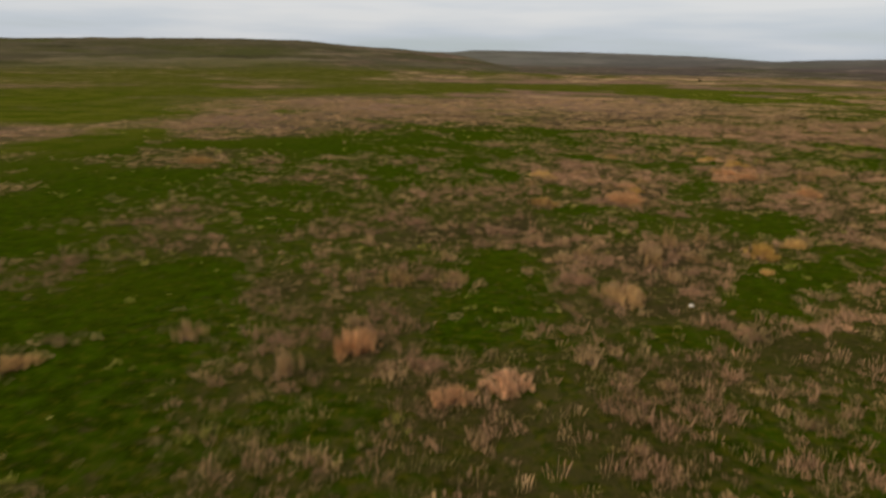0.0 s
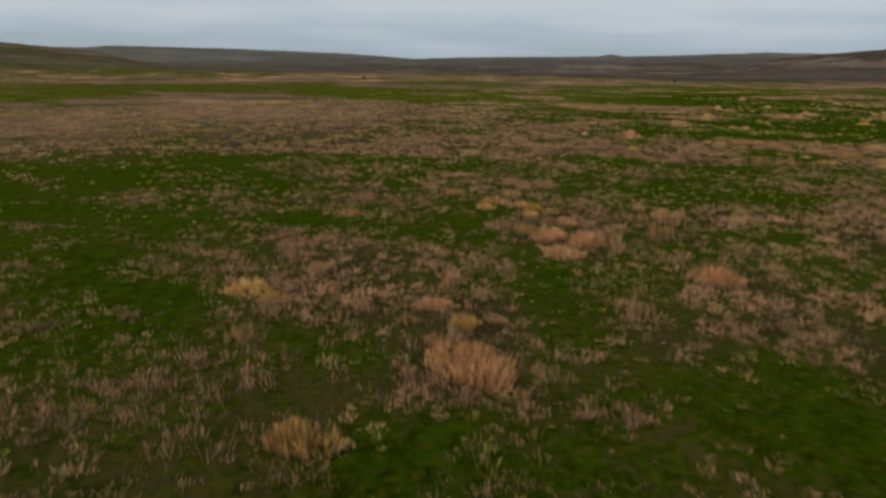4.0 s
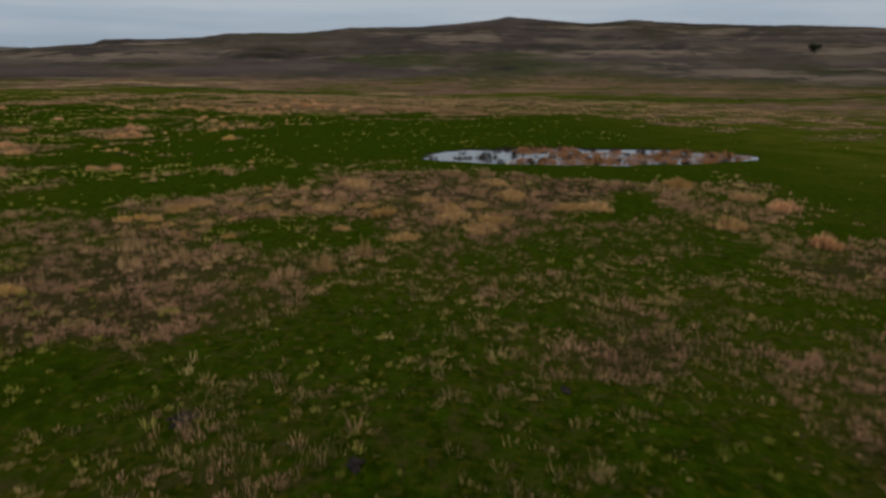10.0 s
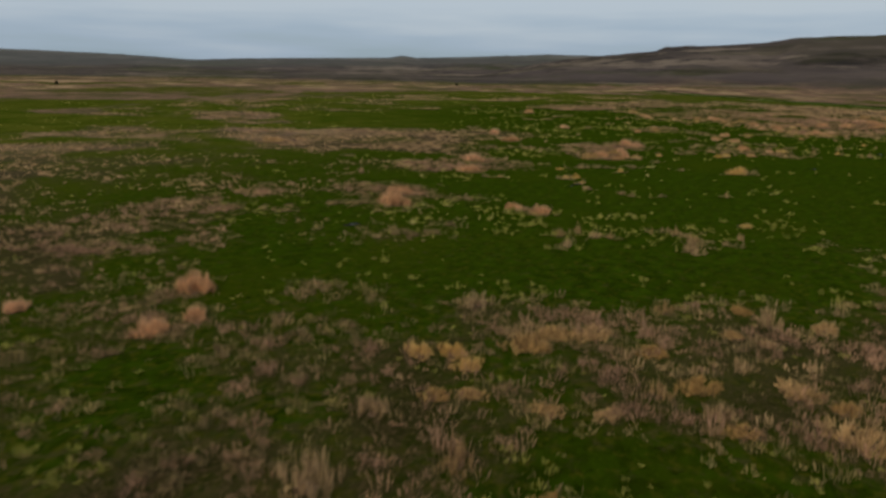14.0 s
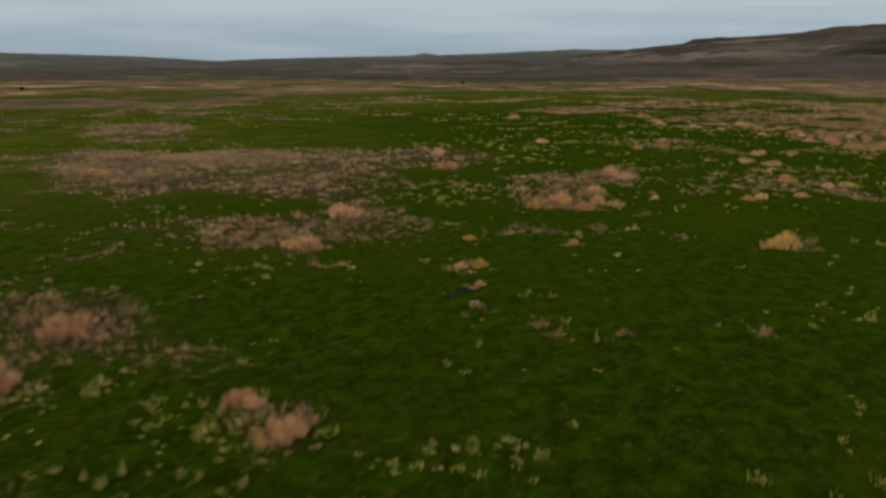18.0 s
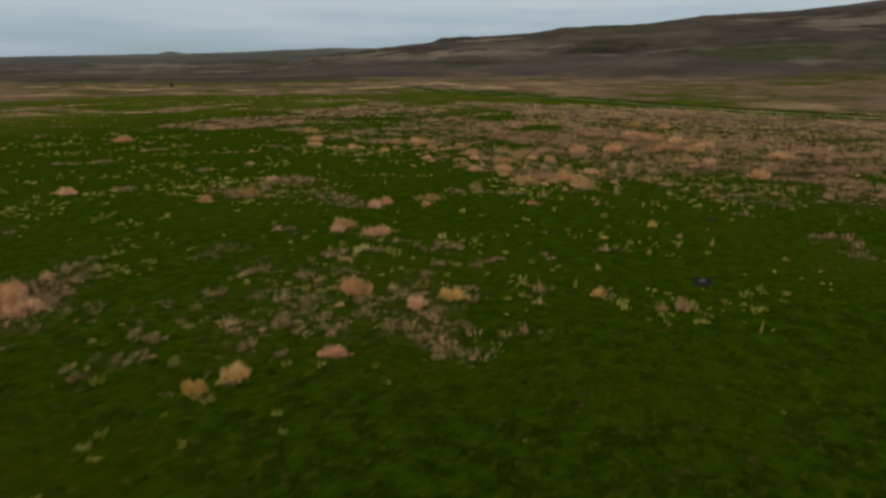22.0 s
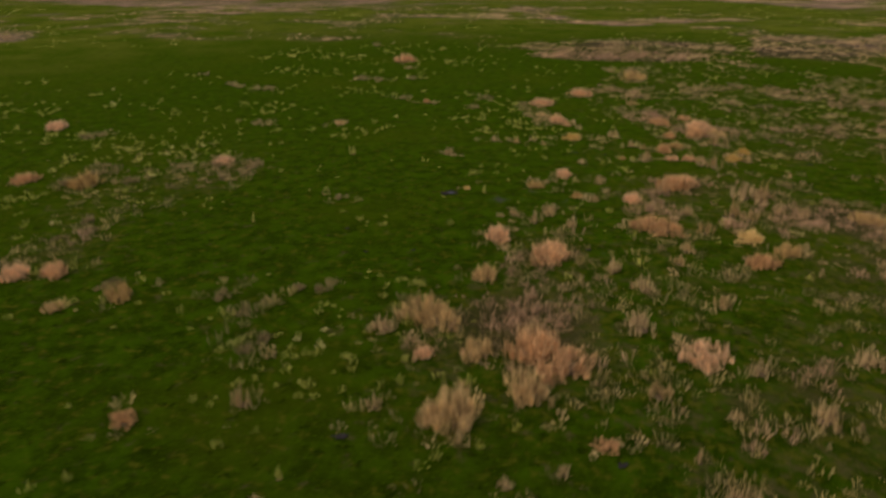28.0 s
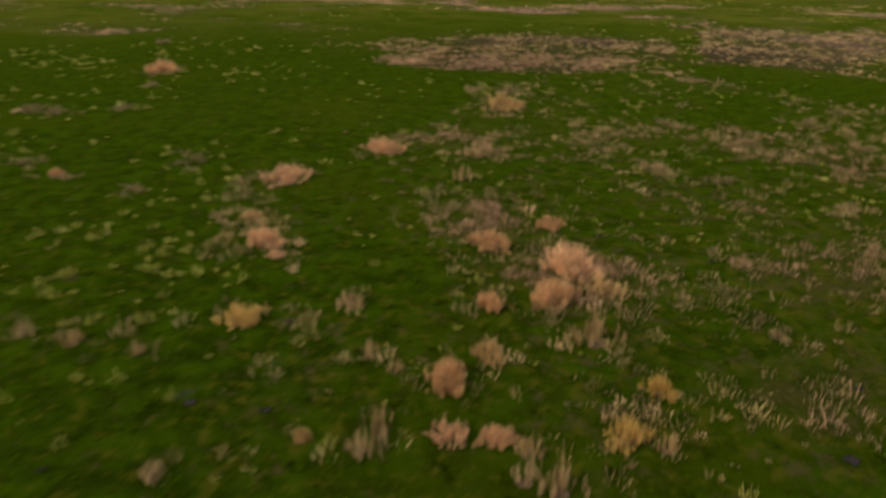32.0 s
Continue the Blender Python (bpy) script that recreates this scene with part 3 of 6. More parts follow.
paint(dry, [(93.9, 79.1, 11.2, 5.3, -18, 0.42), (19.9, 90.2, 5.1, 3.2, 74, 0.25), (43.5, 79.3, 5.4, 2.8, 42, 0.6), (77.4, 80.5, 7.7, 7, -5, 0.5), (253.9, 190.9, 4.8, 2.8, 71, 0.6), (2.1, 66.1, 4.6, 3.1, 86, 0.6), (14.7, 41.4, 6.3, 2.8, 74, 0.65), (133.2, 167.4, 4.5, 2.4, 75, 0.7), (25.7, 55.2, 6.2, 4.1, 54, 0.2), (166.8, 168.8, 3.1, 3.4, 63, 0.45), (-0.1, 40, 5.2, 3.4, 93, 0.6), (243.9, 189.8, 6.4, 5.1, 82, 0.22), (52, 97.7, 12.4, 5, 43, 0.4), (28.4, 107.9, 4.6, 3.3, 75, 0.22), (242.9, 152.3, 6.1, 5, 36, 0.4), (34.7, 48.7, 3.7, 2.7, 40, 0.6)])
paint(dry, [(84, 115.5, 5.5, 4.9, 27, 0.6), (103.8, 134.6, 6.6, 8.2, 52, 0.12), (80.2, 142.2, 4.9, 3.9, 71, 0.4), (93.1, 126.3, 2.6, 3.9, 45, 0.5), (3.9, 38.3, 5.9, 2.3, 87, 0.1), (17.5, 114.8, 12.3, 3.2, 90, 0.2), (116.2, 121.4, 5.5, 6.4, 28, 0.08), (11.5, 57.7, 4.2, 2.9, 72, 0.25), (96.5, 120.7, 5.9, 5, 36, 0.75), (30.7, 103.7, 5.9, 3.7, 70, 0.3), (245.9, 168.6, 6.4, 3.1, 61, 0.6), (-13, 35.5, 4.1, 3.1, 111, 0.15), (237.9, 169.1, 5.1, 1.2, 71, 0.2), (63.2, 109.5, 3.9, 4.6, 36, 0.25), (257.9, 186.8, 10, 3.1, 64, 0.4), (22.8, 82.3, 4.7, 3.7, 67, 0.18)])
paint(dry, [(264.9, 201.8, 4.1, 3.7, 61, 0.35), (87.8, 143.8, 3.2, 2.1, 77, 0.3), (32.8, 78, 5.8, 3.9, 51, 0.8), (248.1, 143.3, 7.4, 2.1, 23, 0.45), (81.5, 104.9, 2.6, 3, 15, 0.6), (230, 156.3, 4.3, 2.7, 52, 0.8), (134.2, 134.3, 7.5, 8.9, 31, 0.04), (240.9, 167.2, 4.8, 3, 66, 0.45), (263.2, 203, 10.1, 4.7, 64, 0.34), (100, 112.3, 4, 5.9, 23, 0.75), (252.7, 183.3, 3.4, 2.6, 69, 0.5), (200.6, 162.9, 2.6, 1.7, 67, 0.4), (116.7, 146.3, 3.4, 4.3, 63, 0.08), (202.1, 144.2, 5, 7.2, 27, 0.03), (245.2, 165.1, 3.9, 2.6, 60, 0.75), (226.8, 182.8, 6.3, 7.2, 105, 0.02)])
paint(dry, [(207.6, 169.1, 3.2, 2.3, 113, 0.35), (78.7, 117.4, 7, 5.7, 33, 0.85), (163.9, 160.5, 4.3, 3.1, 61, 0.7), (121.5, 140.6, 1.5, 1.4, 51, 0.6), (25.9, 77.2, 3.2, 4.2, 59, 0.5), (80.9, 92.8, 5.3, 4.7, -4, 0.52), (245.2, 202.3, 6.6, 4.1, 88, 0.08), (207.9, 153.9, 5.8, 10.9, 50, 0.01), (9.8, 83.5, 4.8, 3.5, 87, 0.6), (233.3, 206.7, 14, 5.4, 104, 0.04), (-0.1, 56.9, 5.8, 4.1, 89, 0.55), (61.7, 100.3, 5.8, 4.1, 26, 0.42), (49.6, 87.5, 8.2, 3.5, 34, 0.35), (2.7, 86.5, 6.9, 1.6, 97, 0.2), (179.9, 137.6, 9.1, 6.7, 18, 0.02), (16.2, 30.9, 2.3, 1.9, 67, 0.6)])
paint(dry, [(58.2, 111.5, 6.4, 2.7, 43, 0.45), (160.6, 161.5, 3.9, 1.6, 66, 0.75), (78.1, 99.6, 4.1, 3.2, 7, 0.45), (248.7, 188.5, 20.9, 5.3, 76, 0.36), (238.7, 144.5, 6.6, 5.3, 30, 0.42), (34.6, 71.2, 4.6, 3.9, 42, 0.3), (63.3, 90.8, 6.1, 6.6, 10, 0.52), (1.7, 29.5, 1.7, 1.8, 91, 0.12), (95.2, 129.5, 2.7, 3.1, 58, 0.2), (241.4, 200.2, 5.9, 1.3, 94, 0.4), (-2.6, 28.9, 1.8, 1.8, 98, 0.75), (16.9, 77.7, 3.9, 3, 73, 0.6), (74.1, 115.8, 4.1, 4.5, 35, 0.8), (244.7, 177.5, 2.1, 1.8, 78, 0.55), (78.1, 130.4, 5.7, 4.5, 67, 0.42), (168.1, 151.5, 9.9, 8.7, 47, 0.02)])
paint(dry, [(214.9, 142.5, 5, 6.2, 28, 0.03), (187.9, 153.5, 1.9, 2.2, 53, 0.5), (110.7, 113.3, 2.1, 1.7, 20, 0.5), (218.8, 162.4, 1.4, 1.7, 99, 0.3), (259.7, 194.8, 4, 3.7, 63, 0.3), (95.9, 126.4, 1.8, 1.5, 54, 0.2), (256.2, 199.7, 13.7, 5.6, 71, 0.38), (141.5, 144.4, 5.9, 12.1, 49, 0.02), (131.8, 152.1, 5, 6.1, 71, 0.05), (204.3, 133.9, 10.1, 3.6, 10, 0.06), (22, 97.8, 3.6, 3.3, 81, 0.55), (251.3, 194.9, 1.5, 1.7, 77, 0.45), (80.1, 125, 3.6, 1.9, 60, 0.35), (85.6, 134.2, 2.5, 1.9, 77, 0.5), (111.6, 141.3, 1.7, 1.4, 67, 0.45), (91.3, 128.8, 2.3, 2.3, 64, 0.55)])
paint(dry, [(100.4, 120.6, 3, 3.3, 41, 0.8), (15, 44.6, 4.5, 2.8, 58, 0.9), (-5.4, 25.7, 1.4, 1.9, 105, 0.7), (62, 78.6, 5.7, 3.4, -11, 0.4), (223.4, 150.9, 5.6, 9.1, 56, 0.05), (225.5, 159.4, 1.8, 2.1, 87, 0.35), (240.8, 174.3, 1.7, 1.6, 84, 0.5), (248.5, 174.2, 2.5, 2.5, 70, 0.5), (263.7, 190.8, 3.5, 1.8, 54, 0.35), (251.8, 174.1, 4.1, 2.2, 64, 0.4), (251.9, 174.3, 4.6, 2.4, 64, 0.46), (238.9, 157.2, 4.1, 4.4, 62, 0.4), (27.6, 68.5, 4.2, 3.3, 47, 0.3), (33.1, 88.4, 2.8, 2.6, 55, 0.35), (3.8, 24.4, 2.4, 2.8, 87, 0.75), (87.4, 129.3, 2, 1.9, 71, 0.6)])
paint(dry, [(246, 193.1, 3, 2.6, 86, 0.12), (21, 39.6, 5.2, 2.6, 43, 0.18), (9.5, 44.5, 3.8, 2.4, 68, 0.8), (113.9, 136.2, 2.7, 2.6, 58, 0.12), (231.4, 156.8, 2.4, 2.1, 75, 0.75), (11.2, 74.4, 2.9, 2.8, 82, 0.7), (108, 140.9, 1.9, 2.6, 73, 0.5), (94.3, 122.3, 1.8, 1.7, 52, 0.7), (82.4, 118, 5.1, 5.5, 49, 0.9), (253.9, 191.1, 2.9, 2.1, 70, 0.75), (91.6, 107.1, 5.3, 5.5, 20, 0.36), (15, 23.9, 3.5, 1.9, 64, 0.75), (117.4, 132.1, 1.3, 2.3, 47, 0.4), (215.7, 158.9, 6.3, 6.3, 106, 0.04), (244.5, 172, 2.5, 2.1, 76, 0.35), (6.3, 75.8, 2.9, 2.3, 92, 0.25)])
paint(dry, [(183.1, 152, 2.7, 2.3, 59, 0.5), (235.5, 171.5, 2, 3.1, 94, 0.3), (70.8, 94.5, 2.4, 5.1, -2, 0.48), (16.3, 39.7, 3.5, 1.8, 50, 0.65), (-12.1, 22.4, 4.2, 3.7, 119, 0.12), (21.2, 92.5, 1.7, 1.6, 81, 0.6), (15.3, 71, 2.5, 1.6, 72, 0.6), (262.5, 188.4, 3.9, 1.8, 53, 0.46), (123, 126.3, 2.1, 1.4, 29, 0.4), (190.1, 141.6, 4, 4, 33, 0.04), (203.7, 144.2, 3.1, 7, 43, 0.02), (79, 118.6, 3.2, 3, 55, 0.85), (100, 115.1, 3.3, 2, 32, 0.7), (68.3, 105.3, 2.3, 2.9, 23, 0.4), (227.3, 155, 2.3, 1.8, 83, 0.6), (-4.3, 21.4, 2.4, 3.5, 105, 0.2)])
paint(dry, [(50.1, 104.9, 3.4, 2.3, 45, 0.35), (83.7, 129.2, 2.7, 1.9, 78, 0.25), (74.5, 123, 3.4, 2.3, 68, 0.6), (83, 112.8, 2.6, 2.5, 40, 0.65), (239.9, 153.3, 3.3, 2.3, 57, 0.45), (66.9, 111.8, 2.4, 2.3, 37, 0.1), (249.5, 189.1, 2.3, 1.1, 78, 0.35), (109.4, 136.2, 2.2, 1.9, 67, 0.2), (240.7, 169.6, 1.7, 1.5, 83, 0.6), (18.9, 68.3, 3.7, 2.9, 62, 0.75), (4.6, 43.2, 3, 2.1, 77, 0.15), (103.2, 110.9, 3.3, 2.1, 21, 0.65), (118.7, 128, 2.1, 2.8, 38, 0.06), (184.6, 146, 2.5, 2.6, 49, 0.6), (85, 109.5, 2.5, 4.1, 31, 0.34), (27.4, 86.8, 2.4, 3.7, 64, 0.4)])
paint(dry, [(231.3, 168.5, 1, 0.9, 104, 0.4), (89.3, 103.5, 2.2, 2.8, 14, 0.3), (258.9, 186.3, 1.9, 2.2, 56, 0.4), (4.8, 72.6, 2.2, 1.4, 96, 0.35), (227, 168.5, 4.9, 3.6, 113, 0.02), (253.1, 186.7, 1.7, 1.4, 68, 0.6), (92.8, 117.6, 1.6, 3.5, 47, 0.65), (88.1, 121.6, 1.6, 2.6, 63, 0.5), (17.9, 34.5, 2, 2.6, 39, 0.15), (244.9, 167.3, 1.7, 1.4, 72, 0.6), (12.6, 68.2, 1.8, 1, 77, 0.35), (255.6, 185.6, 3, 2.1, 62, 0.46), (248.4, 167.1, 3, 2.5, 64, 0.46), (233.4, 166.3, 1.3, 1.2, 100, 0.4), (238.8, 188.3, 4.8, 4.1, 102, 0.05), (247.8, 184.8, 1.6, 1.6, 80, 0.5)])
paint(dry, [(245.6, 165.1, 1.5, 1.9, 69, 0.6), (256.3, 183.2, 2.2, 2.3, 57, 0.35), (256.2, 183.1, 3, 2.9, 57, 0.48), (237.3, 164.6, 1.1, 3.9, 90, 0.3), (252, 182.5, 1.4, 1.3, 67, 0.6), (245.7, 182.9, 1, 1.1, 85, 0.35), (248.5, 182.4, 1.2, 1.7, 76, 0.6), (249.5, 181, 0.6, 1.1, 72, 0.5)])
# single clumps of bunchgrass: x, y, half width
ROSY_AT = []
ROSY_AT += [(-29.6, 80, 1.6), (-16, 24.9, 0.68), (-2.7, 27.5, 0.98), (1.6, 23.1, 0.73), (3.8, 24.3, 0.87), (9, 59.4, 1.3), (10.7, 34.9, 1.05), (16.7, 61.4, 1.6), (16.9, 63.1, 1.51), (18.6, 69.3, 0.8), (21.5, 91.8, 0.79), (30.4, 75.2, 1.26), (31.8, 81.6, 0.76), (31.9, 79.1, 1.1), (33.2, 47.9, 1.29), (33.5, 76.6, 1.06), (33.5, 96.7, 0.7), (35.4, 66.8, 1.06), (36.3, 82.8, 0.78), (38.5, 94.5, 0.71), (44.9, 81.5, 0.99), (81.7, 140.4, 0.66), (85.6, 133.1, 0.8), (88, 133.6, 0.61), (89.5, 112.6, 0.53), (89.8, 138, 1.12), (90.6, 99.3, 1.1), (91.5, 67.7, 1.32), (91.6, 119.8, 0.55), (92.7, 118.9, 0.55)]
ROSY_AT += [(93.2, 104.6, 0.64), (93.9, 93.4, 1.54), (93.9, 116.2, 0.52), (95.4, 114.6, 0.52), (97.1, 92.4, 1.6), (97.4, 72.9, 1.57), (97.9, 110.8, 0.55), (97.9, 120.7, 0.98), (98.1, 96, 1.6), (99.5, 102.3, 1.32), (99.8, 120.5, 0.92), (99.9, 113.5, 0.76), (100.5, 107.8, 1.1), (101.1, 119.5, 0.81), (101.5, 96.5, 1.35), (101.6, 116.6, 0.65), (102.3, 104.6, 0.81), (102.5, 108.9, 0.53), (102.6, 110.8, 0.75), (103.5, 82.9, 1.58), (103.5, 85.1, 1.6), (103.7, 94, 0.93), (105, 82.7, 1.6), (105.6, 99.2, 1.22), (105.9, 65.1, 1.6), (106.3, 115.2, 0.47), (108.1, 90.5, 1.6), (109.9, 116.5, 0.52), (110, 91, 1.58), (110.5, 112.6, 0.6)]
ROSY_AT += [(111.1, 66.8, 1.48), (112.9, 107.2, 1.6), (113.6, 150.2, 1.6), (114.9, 108.1, 1.6), (117, 92.3, 1.6), (117.5, 72, 1.38), (117.7, 154.9, 1.22), (119.5, 71.7, 1.49), (120.9, 139.4, 0.81), (120.9, 142.7, 0.58), (121.2, 142.2, 0.43), (131.4, 205.6, 1.6), (134, 161.6, 1.42), (141.7, 168.6, 1.6), (157.3, 160.8, 1.08), (159.9, 157.9, 0.86), (159.9, 160.6, 1.33), (160.8, 161.3, 1.07), (162.9, 158.6, 0.81), (163.4, 157, 0.66), (165, 161.9, 0.74), (166.2, 184.4, 1.24), (167.1, 162, 0.78), (174.3, 196, 1.1), (176.7, 165.8, 0.98), (177.2, 168.1, 1.22), (181.2, 148.1, 0.53), (188.5, 148.5, 0.57), (188.5, 152.8, 0.86), (197.8, 197.3, 0.86)]
ROSY_AT += [(199.4, 163.1, 0.57), (200.1, 159.9, 0.88), (200.8, 163.8, 0.89), (202, 181.4, 0.75), (206.3, 180.1, 0.98), (208, 166, 0.66), (209.8, 166.2, 0.63), (211.2, 162.6, 0.42), (213.6, 163.4, 0.64), (214.1, 184.8, 0.7), (216.5, 154.3, 0.41), (222.2, 197, 0.5), (226.5, 157.3, 0.37), (227.1, 160.1, 1.06), (227.2, 153.5, 1.06), (228.5, 157.2, 0.64), (229.9, 154.6, 0.88), (230, 163.9, 0.64), (230.2, 235.9, 1.28), (230.6, 157.1, 0.93), (230.9, 205.8, 0.36), (231.4, 168.4, 0.73), (231.6, 155.9, 1.14), (231.7, 151.6, 0.35), (233.5, 165.8, 1.06), (235.6, 177.3, 0.44), (237.2, 156.1, 0.91), (237.7, 175, 0.35), (238.1, 179.6, 0.6), (240.6, 169, 1.3)]
ROSY_AT += [(240.9, 173.9, 0.67), (241.2, 198.7, 0.44), (242, 195.6, 0.75), (242.4, 203.8, 1.16), (242.5, 194.3, 0.28), (242.6, 138.5, 1.6), (243.7, 183.4, 0.25), (243.9, 164, 0.67), (244.7, 176.3, 1.02), (245.5, 177.3, 0.87), (245.9, 165.2, 0.63), (247.3, 182.9, 0.43), (247.7, 185.2, 0.64), (248, 208.5, 1), (248.5, 182.5, 0.43), (249.2, 186.2, 0.51), (249.9, 189.3, 0.48), (251.1, 194.2, 0.81), (251.7, 145.5, 0.85), (251.8, 148.5, 1.43), (252.3, 189.4, 0.79), (253.1, 168.9, 0.81), (253.4, 163.9, 1.6), (253.6, 191.7, 1.08), (254.3, 189.7, 0.61), (254.3, 196.1, 0.63), (257.2, 160.1, 1.14), (257.8, 218.7, 1.6), (260.4, 155.1, 0.99), (260.7, 138.2, 1.6)]
ROSY_AT += [(260.8, 160.4, 1.6), (263.3, 149.8, 1.6), (263.7, 154.1, 1.35), (269.2, 149.4, 1.49), (272.3, 154.2, 1.6), (273.7, 152.6, 1.47), (275, 158.6, 1.6), (278, 160.5, 1.6), (281.3, 164, 1.6), (297.5, 162.7, 1.6), (299.6, 169, 1.6)]
GOLDEN_AT = []
GOLDEN_AT += [(9.7, 75.5, 0.54), (10.5, 75.4, 0.99), (11.3, 73.6, 0.63), (18.8, 66.6, 0.63), (20.5, 40.4, 0.45), (21.7, 44.1, 1.02), (24.9, 46.8, 0.72), (32.9, 90.1, 0.69), (34.8, 92.4, 0.64), (35, 86, 0.64), (36.5, 87.9, 0.69), (36.5, 89.9, 0.55), (37.3, 86.4, 0.5), (39.4, 51.4, 1.29), (74.9, 119.7, 0.72), (93.7, 123.2, 0.64), (94.3, 120.9, 0.61), (94.8, 122.3, 0.64), (130.6, 125.7, 0.42), (133.6, 156.1, 0.22), (137.5, 147.3, 0.25), (139.1, 150.7, 0.48), (140.1, 150.1, 0.49), (144.4, 156, 0.42), (149.2, 150.2, 0.41), (159.6, 140.2, 0.87), (161.3, 140.6, 0.97), (169.1, 156.6, 0.38), (175.5, 150.5, 0.55), (177.2, 150.2, 0.65)]
GOLDEN_AT += [(186.3, 152, 0.23), (190.7, 147.6, 0.77), (195, 140.6, 0.49), (207.8, 144.6, 0.25), (213.3, 142.5, 0.43), (231, 177.2, 0.23), (241.5, 189.5, 0.64), (244.8, 167.1, 0.81), (251.8, 182.1, 0.64), (253.5, 183.8, 0.47)]
BUFF_AT = []
BUFF_AT += [(-15.7, 27.2, 0.74), (-10.4, 28.2, 0.76), (-5.3, 25, 1.02), (-1.9, 36.7, 1.11), (0.5, 73.8, 1.2), (1, 42, 0.6), (1.3, 37.2, 0.96), (2, 63.7, 1), (4.2, 70.7, 0.5), (4.3, 73.8, 0.75), (5.2, 82.1, 0.88), (5.8, 39.5, 0.42), (6.9, 47.1, 0.69), (7.4, 26.7, 0.71), (7.8, 20, 0.37), (8, 85.1, 0.85), (8.2, 42.4, 0.7), (8.9, 38.2, 0.43), (8.9, 68.8, 0.66), (9, 46.3, 0.58), (9.9, 43.6, 0.75), (10, 83.5, 0.83), (10.2, 36.4, 0.49), (11, 72.2, 0.79), (11.4, 35.9, 0.41), (13.7, 90.7, 0.68), (13.8, 41.6, 0.74), (14.2, 24.5, 0.54), (14.2, 38.4, 0.66), (14.2, 43.9, 0.92)]
BUFF_AT += [(14.4, 21.8, 0.98), (14.7, 77.1, 0.61), (15.1, 70.8, 0.6), (15.6, 29.9, 0.91), (16.3, 46.3, 1.01), (16.3, 68.1, 0.55), (16.9, 42.6, 0.57), (17.5, 65.7, 0.68), (19.1, 48.5, 0.42), (19.2, 60.8, 0.46), (20.6, 72, 0.79), (20.8, 100.2, 1.26), (21.4, 35.9, 0.59), (21.5, 69.7, 0.64), (22.6, 95.7, 0.8), (23.5, 89.7, 0.48), (24.7, 44, 0.67), (25, 87.6, 0.37), (27, 64.4, 0.86), (28.5, 92.8, 0.58), (33.4, 59.1, 1.6), (34.3, 74.2, 0.86), (35.1, 76.2, 0.91), (39.7, 76.2, 1.27), (40, 89.4, 0.64), (40.4, 84.2, 0.55), (41.6, 116, 0.89), (41.9, 70.5, 1.54), (43.9, 97.1, 0.97), (44.2, 79.8, 1.44)]
BUFF_AT += [(48.5, 60.8, 1.4), (49, 68, 1.56), (49.3, 56.4, 1.31), (67.4, 80.2, 0.56), (70.9, 117.8, 1.15), (78.7, 119.1, 1), (80.1, 105.1, 0.73), (80.7, 115.7, 0.88), (81.9, 103.1, 0.91), (82.1, 121.1, 0.93), (82.6, 113.2, 0.78), (83.8, 111, 0.57), (84.2, 116, 0.66), (84.7, 120.2, 0.73), (84.7, 123.5, 0.67), (84.8, 117.9, 1.04), (85.6, 101.5, 0.99), (87.1, 128.5, 0.84), (87.1, 137.4, 0.66), (88.3, 124.7, 0.58), (88.6, 71.2, 1.27), (89, 115.9, 0.68), (89, 120.3, 0.6), (89.2, 128.9, 0.67), (89.9, 149.7, 0.88), (91.1, 128.5, 0.81), (92.2, 125.7, 0.66), (95.3, 133.4, 0.85), (98.2, 114.2, 0.56), (98.4, 111.9, 0.6)]
BUFF_AT += [(98.5, 121.8, 0.69), (100.1, 126, 0.8), (103.4, 107.1, 0.58), (106.8, 119, 0.52), (106.8, 141.3, 0.73), (107.4, 140, 0.41), (109, 114.4, 0.85), (109.1, 139.7, 0.42), (109.6, 154.1, 0.38), (111.4, 152.7, 0.76), (111.7, 141.2, 0.59), (113.7, 130.8, 0.36), (116, 133.2, 0.41), (116.1, 158.1, 1.08), (117.5, 131.1, 0.41), (117.6, 132.9, 0.43), (118.2, 130.3, 0.3), (119.9, 124.5, 0.73), (120.4, 154.9, 0.91), (121.8, 125.6, 0.57), (122, 129.2, 0.22), (123.1, 127.8, 0.42), (123.3, 123.8, 0.23), (125.8, 123.9, 0.4), (130.6, 182.5, 0.86), (131.5, 164.2, 0.8), (132.1, 156.9, 0.42), (133, 196.3, 1.57), (133.4, 166.6, 1.03), (135, 144.4, 0.27)]
BUFF_AT += [(135.2, 139.4, 0.37), (135.3, 140.8, 0.29), (135.5, 167.1, 1.07), (137.5, 216.9, 1.6), (137.6, 137.5, 0.22), (137.6, 167, 1.1), (137.7, 208.8, 1.6), (138.5, 160.7, 0.42), (139.6, 165.9, 0.75), (141.1, 206, 1.6), (141.6, 166.3, 1.15), (142.8, 133.3, 0.28), (143.1, 189.9, 1.6), (143.7, 191.7, 1.38), (143.8, 187.2, 1.57), (144.9, 167.9, 1.03), (146.3, 207.8, 1.6), (149.2, 155.6, 1.07), (150, 190.4, 1.44), (150.3, 153.8, 1.06), (151.5, 187.1, 1.41), (152.8, 178, 1.54), (153.6, 207.5, 1.6), (154.1, 151.8, 0.63), (155.4, 178.9, 1.07), (157.2, 146.4, 0.31), (161.7, 152.7, 0.35), (163.7, 203.5, 1.45), (168.2, 166.7, 0.85), (171, 158, 0.32)]
